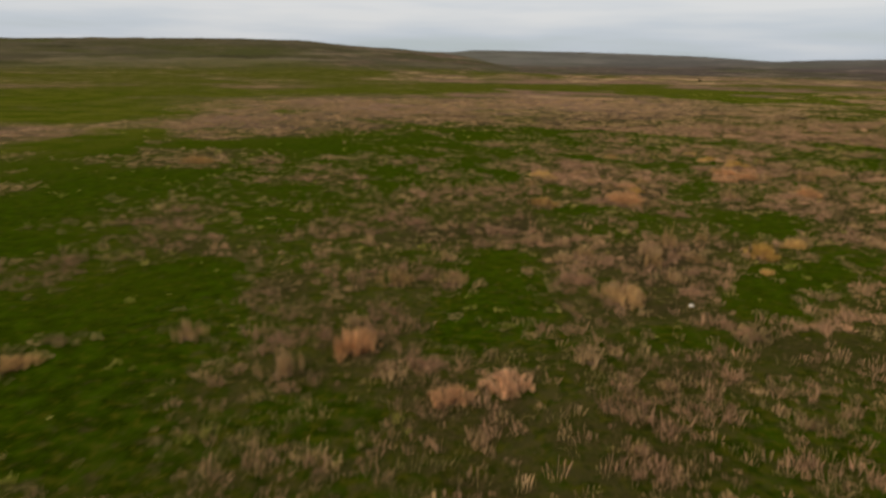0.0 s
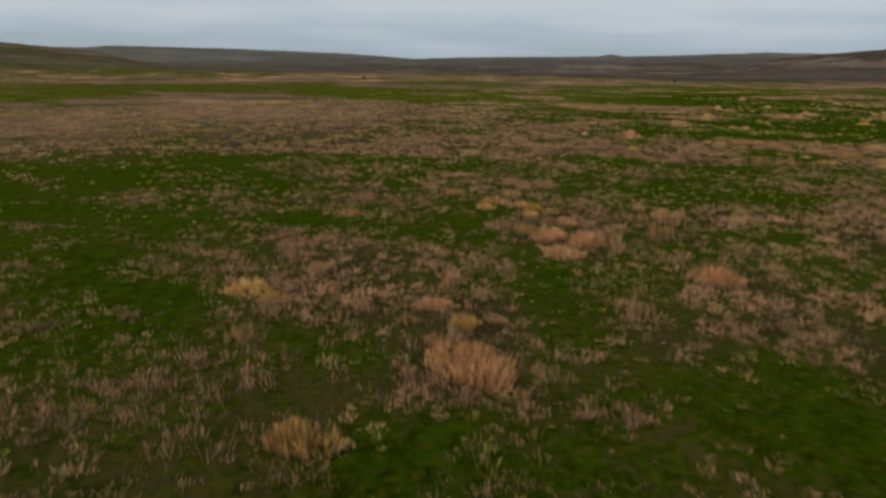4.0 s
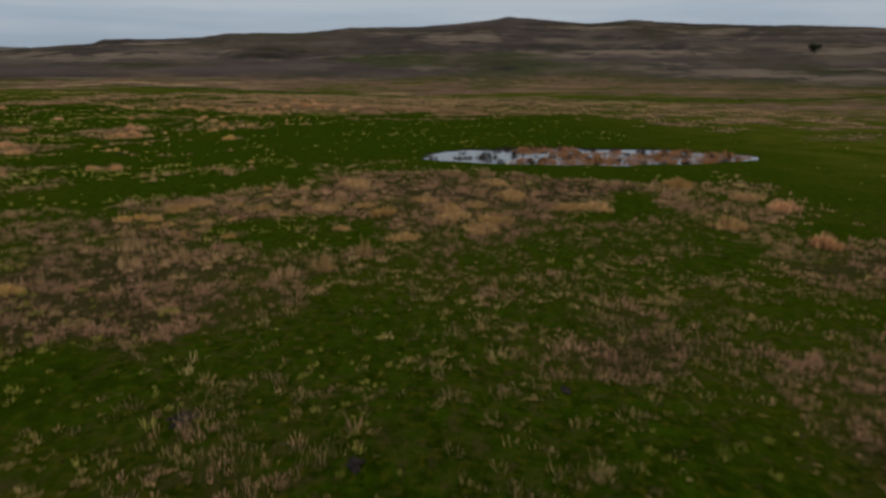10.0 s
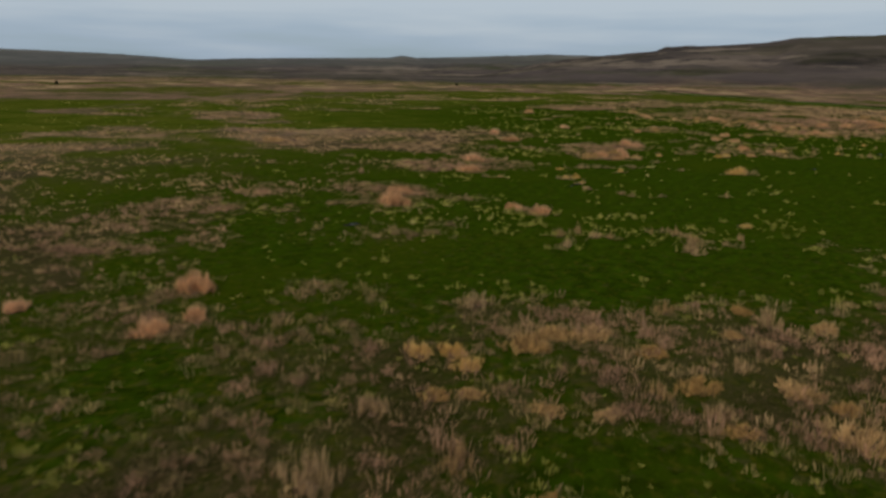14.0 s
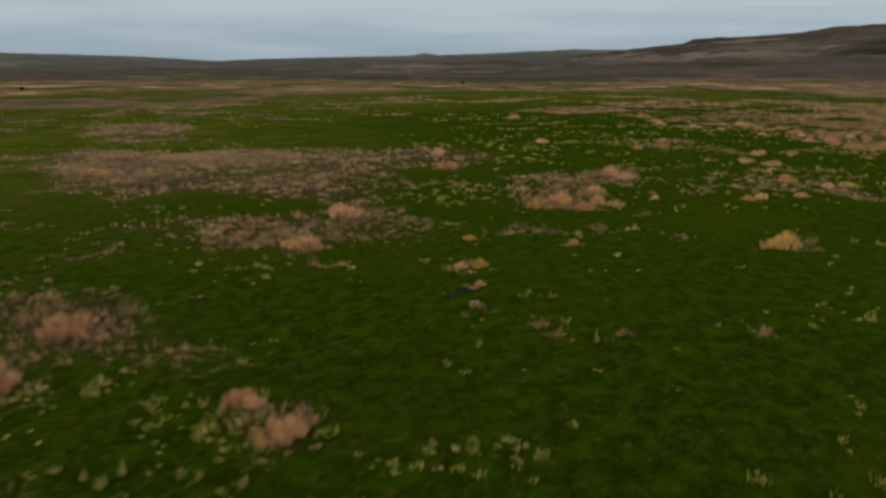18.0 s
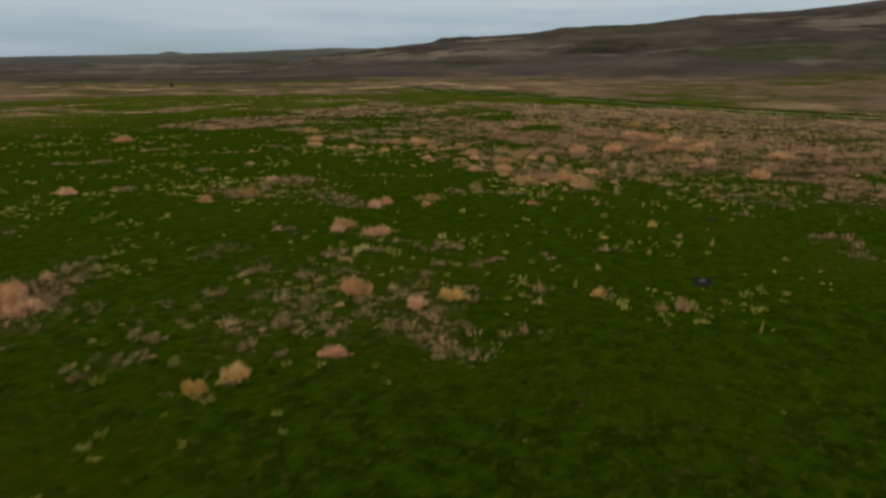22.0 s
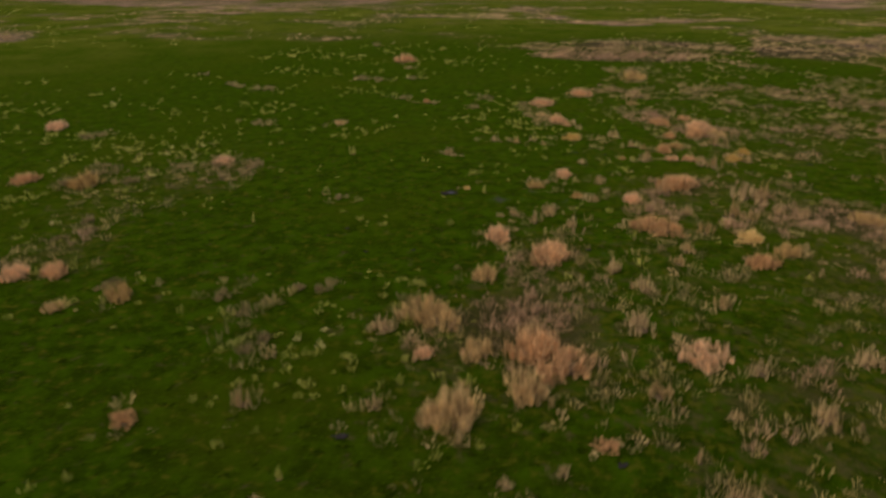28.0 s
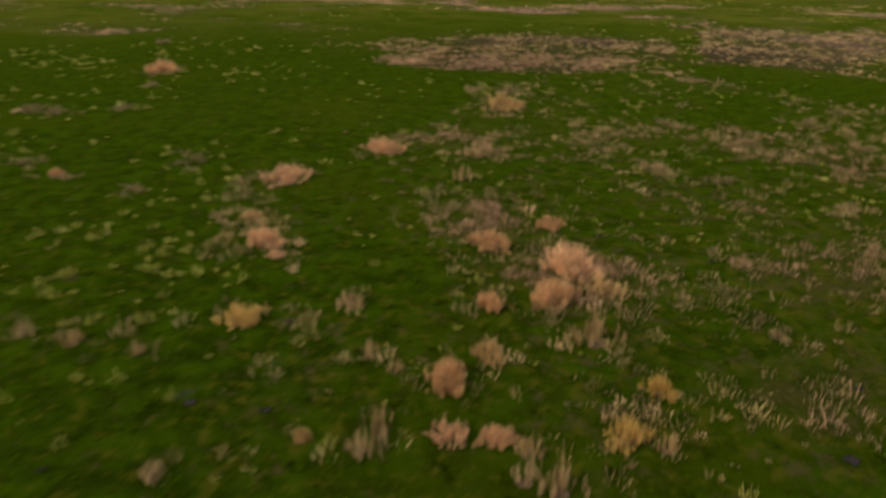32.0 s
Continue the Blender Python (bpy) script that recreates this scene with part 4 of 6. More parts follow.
BUFF_AT += [(173.8, 155.6, 0.33), (176, 155.6, 0.74), (178, 156.6, 0.54), (179.7, 152.1, 0.56), (179.9, 150, 0.22), (181.4, 168.4, 0.54), (182.8, 152.9, 0.74), (183.2, 150, 0.6), (183.9, 159.1, 0.62), (184.1, 143.3, 0.78), (184.6, 145.4, 0.75), (185.2, 153.5, 0.57), (185.3, 147.6, 0.81), (185.6, 184.3, 0.59), (187, 144.5, 0.25), (187.5, 151.4, 0.35), (187.9, 141.9, 0.31), (188.1, 147.2, 0.33), (188.2, 160.6, 0.49), (189.1, 157.2, 0.41), (192.1, 142.9, 0.28), (193.6, 159, 0.58), (193.9, 143.8, 0.42), (194.2, 136.9, 0.31), (195, 135.9, 0.52), (195.6, 151.8, 0.22), (196.1, 156.8, 0.35), (196.6, 149.2, 0.34), (197.5, 166.3, 0.37), (198.2, 148.8, 0.22)]
BUFF_AT += [(198.5, 153.9, 0.57), (199, 157.1, 0.31), (199.6, 153, 0.32), (199.7, 154.2, 0.3), (201.2, 146.5, 0.22), (201.5, 193.5, 0.66), (202.4, 194.4, 0.67), (204.4, 143.3, 0.35), (204.4, 225.3, 0.92), (205.1, 180.3, 0.92), (206.6, 182.2, 1.34), (208.7, 173, 0.63), (209, 180.3, 0.88), (209, 218.2, 1.03), (209.4, 171.3, 0.58), (210.3, 139.7, 0.22), (211.4, 184, 0.8), (212.9, 164.6, 0.41), (213.6, 214.7, 1.07), (213.9, 183.6, 0.59), (214.9, 180.9, 0.83), (215.1, 197.6, 0.81), (218.2, 163, 0.62), (219.2, 161.5, 0.72), (219.4, 149.1, 0.29), (219.8, 158.3, 0.66), (220.2, 154.9, 0.43), (220.4, 159.1, 0.33), (221, 136.8, 0.38), (221.3, 150.2, 0.22)]
BUFF_AT += [(221.3, 163.4, 0.26), (222.4, 163.3, 0.38), (222.9, 175.9, 0.36), (224.5, 221.3, 1.17), (224.6, 154.3, 0.29), (225.1, 159.4, 0.57), (225.5, 149.2, 0.35), (226.3, 220.2, 0.78), (226.8, 255.2, 1.6), (228.3, 140.7, 0.34), (228.3, 150.2, 0.28), (228.5, 208, 0.38), (229.9, 238.2, 1.24), (230.1, 150.5, 0.22), (230.5, 220.7, 0.8), (230.5, 229.6, 0.47), (230.9, 185.8, 0.39), (231, 158.3, 0.67), (232.3, 135.7, 0.37), (232.4, 141.9, 0.34), (233, 172.1, 0.32), (233.1, 146.2, 0.51), (234, 170.7, 0.4), (234.3, 150.6, 0.22), (234.4, 153.9, 0.49), (234.7, 148.8, 0.56), (235.1, 171.9, 0.42), (235.1, 189.6, 0.35), (235.4, 202.9, 0.55), (235.5, 158.4, 0.68)]
BUFF_AT += [(235.8, 147.9, 0.56), (235.9, 170.1, 0.39), (236.3, 164.1, 0.45), (236.4, 152.5, 0.23), (236.7, 188.8, 0.35), (237, 161.9, 0.52), (237.3, 207.4, 0.93), (238.5, 174.1, 0.34), (238.7, 154.9, 0.41), (238.7, 188, 0.25), (239.3, 152.1, 0.56), (239.8, 160, 0.49), (239.9, 164.6, 0.46), (240, 177.7, 0.32), (240.3, 182.5, 0.33), (240.7, 149.7, 0.78), (240.9, 166.1, 0.41), (241.7, 172.5, 0.53), (242.9, 155.2, 0.42), (243, 168.3, 0.54), (243.4, 171.5, 0.41), (243.8, 175.8, 0.6), (243.9, 153.2, 0.87), (245.1, 182.6, 0.41), (245.2, 189.9, 0.53), (245.6, 186.8, 0.34), (245.7, 183.3, 0.43), (245.9, 171, 0.61), (246.3, 185.9, 0.25), (246.5, 170.1, 0.49)]
BUFF_AT += [(248.2, 173.8, 1), (248.8, 170.9, 0.4), (248.8, 181, 0.46), (249.1, 173.1, 0.76), (249.1, 182, 0.35), (249.5, 180.5, 0.58), (249.9, 170.2, 0.39), (250.9, 150.4, 1.1), (251.6, 202.8, 0.59), (252.6, 181.5, 0.35), (252.7, 186.5, 0.79), (252.9, 172.2, 0.42), (253.5, 207, 0.82), (258.5, 186.1, 0.73), (259.6, 224.5, 1.6), (260.6, 157.6, 1.48), (262.7, 202.8, 0.78), (265, 200.8, 0.6), (267.9, 211.8, 1.15), (269, 196.1, 0.67), (269.6, 206.3, 1.38), (269.7, 207.8, 1.19), (270.5, 205, 1.14), (271.1, 203.5, 0.74), (277.2, 205.1, 0.87), (277.9, 210.8, 1.17)]
SPRIG_AT = []
SPRIG_AT += [(115.2, 141, 0.23), (115.5, 140.2, 0.22), (116.2, 140.5, 0.22), (118.8, 125.2, 0.22), (131.5, 140.9, 0.22), (136.1, 137.9, 0.22), (165.2, 151.9, 0.32), (165.7, 136.2, 0.22), (168.3, 134.1, 0.22), (169.6, 130.7, 0.22), (193.5, 132, 0.22), (195.7, 142.2, 0.24), (204.8, 140.4, 0.33), (209.2, 137.2, 0.29), (218.1, 172.2, 0.22), (220.4, 145.2, 0.23), (221.7, 144.7, 0.22), (221.8, 151.2, 0.26), (223.5, 186.3, 0.43), (232, 176.4, 0.22), (235.5, 197.4, 0.22)]
CLUMPS = ROSY_AT + GOLDEN_AT + BUFF_AT

skirts = np.zeros(GX.shape)
for x, y, r in CLUMPS:
    i, j = int((x - MIDX + HALF) / (2 * HALF) * CELLS), int((y - MIDY + HALF) / (2 * HALF) * CELLS)
    near = (slice(max(i - 5, 0), i + 7), slice(max(j - 5, 0), j + 7))
    q = np.hypot(GX[near] - x, GY[near] - y) / (1.5 * r + 0.5) + 0.5 * WARP[near]
    skirts[near] = np.maximum(skirts[near], 0.8 * step(1.3, 0.5, q))
sprigs = np.full(GX.shape, 0.09)
paint(sprigs, [(62.5, 107.4, 21.8, 9.5, 41, 0.85), (50.9, 90.7, 9.6, 6.4, 34, 0.7), (41.3, 91.4, 6.6, 5.5, 45, 0.6)])
paint(sprigs, [(56.3, 100.6, 11.1, 9.3, 48, 0.7), (44.3, 98.8, 11.8, 16.2, 55, 0.4), (31.1, 110.1, 13.3, 11.4, 69, 0.3)])
paint(sprigs, [(103.3, 122.6, 19.3, 18.8, 28, 0.4), (58.8, 94.9, 3.4, 4.9, 19, 0.7), (62.2, 101.2, 3.1, 2.3, 28, 0.5), (60.1, 86.6, 3.3, 2.4, 1, 0.5)])
paint(sprigs, [(118, 129.7, 14.8, 12.6, 26, 0.6), (100.6, 136, 14.7, 5.3, 37, 0.5), (87.8, 97.4, 3.4, 4.1, 2, 0.5)])
paint(sprigs, [(116.6, 132, 6.1, 9.8, 37, 0.7), (131.4, 136.2, 3, 3.6, 32, 0.8), (113.8, 147.4, 12.5, 11.2, 52, 0.6), (110.2, 121.4, 4.4, 7.6, 30, 0.4), (100.6, 155.6, 8.2, 5.6, 68, 0.5)])
paint(sprigs, [(134, 138, 2.7, 3.4, 34, 0.95), (113.5, 140.1, 5.7, 6.8, 59, 0.7), (120.5, 130.4, 3.7, 5.1, 36, 0.55), (110.5, 133.4, 3.6, 7.7, 56, 0.45), (119.6, 124.5, 4.4, 5.6, 26, 0.35), (116.9, 145.6, 6.1, 4.8, 59, 0.7), (129.1, 163.3, 9.4, 3.9, 57, 0.8), (195.3, 187.9, 18.9, 30, 37, 0.5)])
paint(sprigs, [(135.6, 139.9, 1.8, 2.6, 53, 0.8), (136.1, 152.8, 2.2, 4.3, 66, 0.3), (143.7, 139.8, 1.1, 1.2, 39, 0.6), (197.7, 175.9, 20.3, 18.2, 35, 0.6), (159.5, 173.3, 10.2, 12.7, 54, 0.6), (128.6, 158.6, 4.8, 3.1, 81, 0.4), (146.3, 132.8, 3.5, 5.7, 22, 0.3)])
paint(sprigs, [(193.3, 164.6, 13.5, 7.1, 39, 0.7), (201.2, 147, 10.5, 9.4, 20, 0.5), (175.5, 156.5, 4.5, 2.1, 46, 0.7), (192, 177.5, 11.4, 11, 48, 0.4), (194.4, 134.9, 5.6, 8.1, 9, 0.4)])
paint(sprigs, [(211.4, 174.6, 8.7, 9, 48, 0.8), (195.8, 158.9, 8, 5.8, 50, 0.6), (186.4, 153.3, 5.6, 5, 58, 0.6), (207.1, 143.2, 5.1, 6.6, 21, 0.5), (192.6, 143.3, 2, 2.8, 33, 0.6), (194.9, 136, 3.5, 3.4, 16, 0.5), (224, 155.1, 4.7, 3, 26, 0.4), (198.9, 187.5, 14.3, 9.3, 65, 0.4)])
paint(sprigs, [(211.8, 184.9, 8.9, 6, 67, 0.8), (210.8, 171.6, 7.4, 3.2, 62, 0.7), (220.8, 163.3, 4.2, 6.4, 47, 0.7), (220, 208.1, 20.5, 12, 68, 0.4), (205, 140.8, 0.6, 1.6, 35, 0.6), (203.7, 144.7, 2.2, 3.1, 45, 0.4), (199.3, 154.2, 3.1, 2, 67, 0.7), (225.1, 142.6, 8.3, 4.9, 20, 0.4)])
paint(sprigs, [(219.3, 163, 2.3, 2.5, 73, 0.7), (220.3, 158.1, 2.5, 1.7, 69, 0.8), (212.5, 164, 2.8, 1.8, 85, 0.6), (229.3, 148.5, 2.7, 3.8, 43, 0.4), (233.6, 144.2, 5.8, 6.4, 31, 0.5), (223.8, 151.4, 3, 3.7, 56, 0.3), (232.9, 194.3, 13.3, 4.5, 70, 0.3)])
paint(sprigs, [(207.7, 185.8, 5.7, 5.4, 109, 0.8), (216.2, 171, 5.1, 3.9, 103, 0.4), (219.2, 161, 2.5, 3.7, 102, 0.6), (230.4, 187.9, 8.5, 11.1, 84, 0.4), (237.2, 165.4, 6.9, 5.7, 67, 0.5), (221, 159.4, 1.8, 2.3, 99, 0.5), (230.8, 153.1, 2.4, 2.9, 71, 0.4), (216.8, 238.3, 27.5, 24.2, 94, 0.4)])
paint(sprigs, [(236, 173, 3.3, 3, 87, 0.7), (221, 199.2, 15.5, 8.8, 105, 0.35), (243.7, 187.8, 9.2, 4.3, 78, 0.5), (234.9, 164.6, 2.5, 3.8, 90, 0.5), (229.3, 175.5, 2, 2.7, 100, 0.4), (214.4, 198.5, 3.7, 2.9, 111, 0.7), (251.8, 174.5, 7.2, 2.9, 59, 0.3)])
paint(sprigs, [(248, 201.9, 6.6, 4.2, 84, 0.6), (250.7, 194.4, 4.5, 3.4, 76, 0.6), (241.8, 192.9, 3.8, 3.2, 97, 0.5), (237.6, 207.3, 6.3, 3.3, 101, 0.5), (255.1, 206.7, 9.8, 6.4, 74, 0.3), (245.6, 188.3, 2.7, 2.7, 87, 0.5)])
dry = dry + 1.05 * (rough(GX, GY, 7, 77, 4) - 0.5) * step(0.02, 0.2, dry)
dry = dry + 0.03 * step(65, 25, GX) * step(0.12, 0.3, dry)
dry = np.clip(dry * (1 - step(1.6, 1.15, pond_edge(GX, GY))), 0, 1)


def sprigginess(x, y):
    i = np.clip(np.rint((x - MIDX + HALF) / (2 * HALF) * CELLS).astype(int), 0, CELLS)
    j = np.clip(np.rint((y - MIDY + HALF) / (2 * HALF) * CELLS).astype(int), 0, CELLS)
    return sprigs[i, j]


def dryness(x, y):
    i = np.clip(np.rint((np.asarray(x) - MIDX + HALF) / (2 * HALF) * CELLS).astype(int), 0, CELLS)
    j = np.clip(np.rint((np.asarray(y) - MIDY + HALF) / (2 * HALF) * CELLS).astype(int), 0, CELLS)
    inside = (np.abs(np.asarray(x) - MIDX) < HALF) & (np.abs(np.asarray(y) - MIDY) < HALF)
    return np.where(inside, dry[i, j], open_range(x, y))


# ---- materials ----
def material(name, roughness=0.9):
    m = bpy.data.materials.new(name)
    m.use_nodes = True
    m.node_tree.nodes["Principled BSDF"].inputs["Roughness"].default_value = roughness
    m.node_tree.nodes["Principled BSDF"].inputs["Specular IOR Level"].default_value = 0.05
    return m, m.node_tree.nodes, m.node_tree.links


def node_noise(nodes, links, where, scale, detail=4, rough_=0.6):
    n = nodes.new("ShaderNodeTexNoise")
    n.inputs["Scale"].default_value, n.inputs["Detail"].default_value, n.inputs["Roughness"].default_value = scale, detail, rough_
    links.new(where, n.inputs["Vector"])
    return n.outputs["Fac"]


def node_math(nodes, links, op, a, b, c=None):
    n = nodes.new("ShaderNodeMath")
    n.operation = op
    for k, v in enumerate((a, b, c)):
        if v is None:
            continue
        if isinstance(v, (int, float)):
            n.inputs[k].default_value = v
        else:
            links.new(v, n.inputs[k])
    return n.outputs[0]


def node_mix(nodes, links, f, a, b):
    n = nodes.new("ShaderNodeMix")
    n.data_type = "RGBA"
    for key, v in (("Factor", f), ("A", a), ("B", b)):
        if isinstance(v, (int, float)):
            n.inputs[key].default_value = v
        elif isinstance(v, tuple):
            n.inputs[key].default_value = (*v, 1)
        else:
            links.new(v, n.inputs[key])
    return n.outputs["Result"]


def node_range(nodes, links, v, a, b):
    n = nodes.new("ShaderNodeMapRange")
    n.interpolation_type = "SMOOTHSTEP"
    n.inputs["From Min"].default_value, n.inputs["From Max"].default_value = a, b
    links.new(v, n.inputs["Value"])
    return n.outputs["Result"]


def node_attribute(nodes, name):
    n = nodes.new("ShaderNodeAttribute")
    n.attribute_name = name
    return n.outputs["Fac"]


def prairie():
    m, n, l = material("prairie_turf", 0.95)
    b = n["Principled BSDF"]
    b.inputs["Specular IOR Level"].default_value = 0.0
    b.inputs["Sheen Weight"].default_value, b.inputs["Sheen Roughness"].default_value = 0.06, 0.5
    at = n.new("ShaderNodeTexCoord").outputs["Object"]
    coarse, mid, fine = node_noise(n, l, at, 0.07, 6), node_noise(n, l, at, 0.9, 5), node_noise(n, l, at, 7.0, 3)
    layers = n.new("ShaderNodeMapping")
    layers.inputs["Scale"].default_value = (0.3, 0.3, 4.0)
    l.new(at, layers.inputs["Vector"])
    strata = layers.outputs["Vector"]
    broad = node_noise(n, l, strata, 0.012, 6)
    # mottled green; its dark end includes shade among the grass
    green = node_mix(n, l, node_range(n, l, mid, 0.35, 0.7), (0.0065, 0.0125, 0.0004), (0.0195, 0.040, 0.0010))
    green = node_mix(n, l, node_range(n, l, coarse, 0.45, 0.75), green, (0.020, 0.028, 0.001))
    green = node_mix(n, l, node_range(n, l, fine, 0.5, 0.8), green, (0.028, 0.047, 0.0015))
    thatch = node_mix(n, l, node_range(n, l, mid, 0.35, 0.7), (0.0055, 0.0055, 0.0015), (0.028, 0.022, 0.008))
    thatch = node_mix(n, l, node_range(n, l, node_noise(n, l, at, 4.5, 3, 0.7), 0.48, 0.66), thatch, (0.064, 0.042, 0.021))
    straw = node_mix(n, l, node_range(n, l, mid, 0.3, 0.7), (0.070, 0.043, 0.027), (0.25, 0.155, 0.095))
    straw = node_mix(n, l, node_range(n, l, coarse, 0.42, 0.7), straw, (0.165, 0.100, 0.080))
    streak = node_noise(n, l, at, 0.11, 7, 0.72)
    straw = node_mix(n, l, node_range(n, l, streak, 0.37, 0.52), (0.060, 0.046, 0.027), straw)
    straw = node_mix(n, l, node_math(n, l, "MULTIPLY", node_attribute(n, "belt"), node_range(n, l, node_noise(n, l, at, 0.03, 6, 0.7), 0.50, 0.60)), straw, (0.37, 0.255, 0.14))
    drift = node_noise(n, l, at, 0.016, 7, 0.66)
    straw = node_mix(n, l, node_math(n, l, "MULTIPLY", node_range(n, l, drift, 0.47, 0.58), 0.8), straw, (0.050, 0.052, 0.013))
    straw = node_mix(n, l, node_math(n, l, "MULTIPLY", node_range(n, l, node_noise(n, l, at, 0.022, 7, 0.7), 0.54, 0.62), 0.7), straw, (0.29, 0.195, 0.100))
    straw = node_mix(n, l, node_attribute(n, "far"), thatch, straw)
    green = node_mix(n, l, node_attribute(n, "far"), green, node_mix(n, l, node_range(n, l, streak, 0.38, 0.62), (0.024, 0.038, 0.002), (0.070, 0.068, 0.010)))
    green = node_mix(n, l, node_attribute(n, "outland"), green, node_mix(n, l, node_range(n, l, streak, 0.40, 0.60), (0.030, 0.034, 0.006), (0.072, 0.063, 0.016)))
    tint = node_mix(n, l, node_range(n, l, node_attribute(n, "dry"), 0.3, 0.8), (0.40, 0.66, 0.03), (0.66, 0.47, 0.36))
    l.new(node_mix(n, l, node_attribute(n, "sage"), tint, (0.40, 0.37, 0.32)), b.inputs["Sheen Tint"])
    # near-black mottle from noise puts shade between the grass into the colour
    shade_mottle = node_noise(n, l, at, 1.5, 4, 0.65)
    green = node_mix(n, l, node_range(n, l, shade_mottle, 0.44, 0.30), green, (0.005, 0.0085, 0.0003))
    scruff = node_math(n, l, "MULTIPLY_ADD", node_attribute(n, "dry"), 0.26, node_noise(n, l, at, 2.1, 4, 0.62))
    green = node_mix(n, l, node_math(n, l, "MULTIPLY", node_range(n, l, scruff, 0.54, 0.70), 0.7), green, (0.048, 0.046, 0.005))
    litter = node_math(n, l, "MULTIPLY_ADD", node_attribute(n, "dry"), 0.34, node_noise(n, l, at, 1.15, 5, 0.68))
    green = node_mix(n, l, node_math(n, l, "MULTIPLY", node_range(n, l, litter, 0.58, 0.74), 0.7), green, (0.043, 0.034, 0.014))
    d = node_attribute(n, "dry")
    d = node_math(n, l, "MULTIPLY_ADD", node_math(n, l, "SUBTRACT", mid, 0.5), 0.9, d)
    d = node_math(n, l, "MULTIPLY_ADD", node_math(n, l, "SUBTRACT", fine, 0.5), 0.5, d)
    d = node_math(n, l, "MULTIPLY_ADD", node_math(n, l, "SUBTRACT", node_noise(n, l, at, 0.16, 6, 0.7), 0.5), 1.3, d)
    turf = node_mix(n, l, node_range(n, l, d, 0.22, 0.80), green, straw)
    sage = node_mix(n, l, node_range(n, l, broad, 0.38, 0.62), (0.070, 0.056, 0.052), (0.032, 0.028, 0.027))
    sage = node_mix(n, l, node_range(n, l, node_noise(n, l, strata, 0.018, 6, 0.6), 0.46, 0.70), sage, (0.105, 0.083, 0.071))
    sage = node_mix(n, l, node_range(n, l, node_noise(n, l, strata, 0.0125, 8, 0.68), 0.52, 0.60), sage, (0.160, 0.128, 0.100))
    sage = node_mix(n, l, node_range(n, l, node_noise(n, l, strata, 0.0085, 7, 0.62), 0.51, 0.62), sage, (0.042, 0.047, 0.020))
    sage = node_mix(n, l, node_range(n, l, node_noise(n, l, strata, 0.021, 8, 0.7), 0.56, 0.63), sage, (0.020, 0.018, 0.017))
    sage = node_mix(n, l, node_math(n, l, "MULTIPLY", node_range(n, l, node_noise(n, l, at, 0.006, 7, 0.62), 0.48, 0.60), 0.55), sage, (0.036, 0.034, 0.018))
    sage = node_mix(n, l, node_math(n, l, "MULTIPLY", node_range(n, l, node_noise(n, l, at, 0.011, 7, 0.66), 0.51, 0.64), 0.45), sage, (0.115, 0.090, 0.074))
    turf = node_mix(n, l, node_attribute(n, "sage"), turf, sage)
    # far ridge: pale grey sage, with distance haze put into the colour
    turf = node_mix(n, l, node_attribute(n, "ridge_haze"), turf, node_mix(n, l, node_range(n, l, broad, 0.4, 0.6), (0.075, 0.080, 0.078), (0.120, 0.122, 0.115)))
    mud = node_mix(n, l, fine, (0.013, 0.011, 0.013), (0.040, 0.032, 0.034))
    stain = node_math(n, l, "MULTIPLY_ADD", node_noise(n, l, at, 0.9, 4, 0.6), 0.9, node_math(n, l, "SUBTRACT", node_attribute(n, "mud"), 0.45))
    turf = node_mix(n, l, node_range(n, l, stain, 0.42, 0.72), turf, mud)
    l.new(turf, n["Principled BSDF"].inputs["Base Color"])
    bump = n.new("ShaderNodeBump")
    bump.inputs["Strength"].default_value, bump.inputs["Distance"].default_value = 0.4, 0.2
    l.new(node_math(n, l, "MULTIPLY_ADD", fine, 0.6, node_math(n, l, "MULTIPLY_ADD", mid, 0.35, node_noise(n, l, at, 2.6, 4))), bump.inputs["Height"])
    l.new(bump.outputs["Normal"], n["Principled BSDF"].inputs["Normal"])
    return m


def leafy(n, l, colour):
    """A thin blade: most light bounces, some shines through."""
    b = n["Principled BSDF"]
    b.inputs["Specular IOR Level"].default_value = 0.05
    l.new(colour, b.inputs["Base Color"])
    glow, both = n.new("ShaderNodeBsdfTranslucent"), n.new("ShaderNodeMixShader")
    l.new(colour, glow.inputs["Color"])
    both.inputs["Fac"].default_value = 0.25
    l.new(b.outputs[0], both.inputs[1])
    l.new(glow.outputs[0], both.inputs[2])
    l.new(both.outputs[0], n["Material Output"].inputs["Surface"])


def blade_material(name, dark, light, odd):
    """Grass whose tone runs from tuft to tuft (attribute) and from blade to blade (island)."""
    m, n, l = material(name, 0.75)
    g = n.new("ShaderNodeNewGeometry").outputs["Random Per Island"]
    tone = node_attribute(n, "tone")
    c = node_mix(n, l, node_math(n, l, "MULTIPLY_ADD", node_math(n, l, "POWER", g, 1.6), 0.55, node_math(n, l, "MULTIPLY", tone, 0.65)), dark, light)
    c = node_mix(n, l, node_range(n, l, tone, 0.72, 0.95), c, odd)
    leafy(n, l, c)
    return m


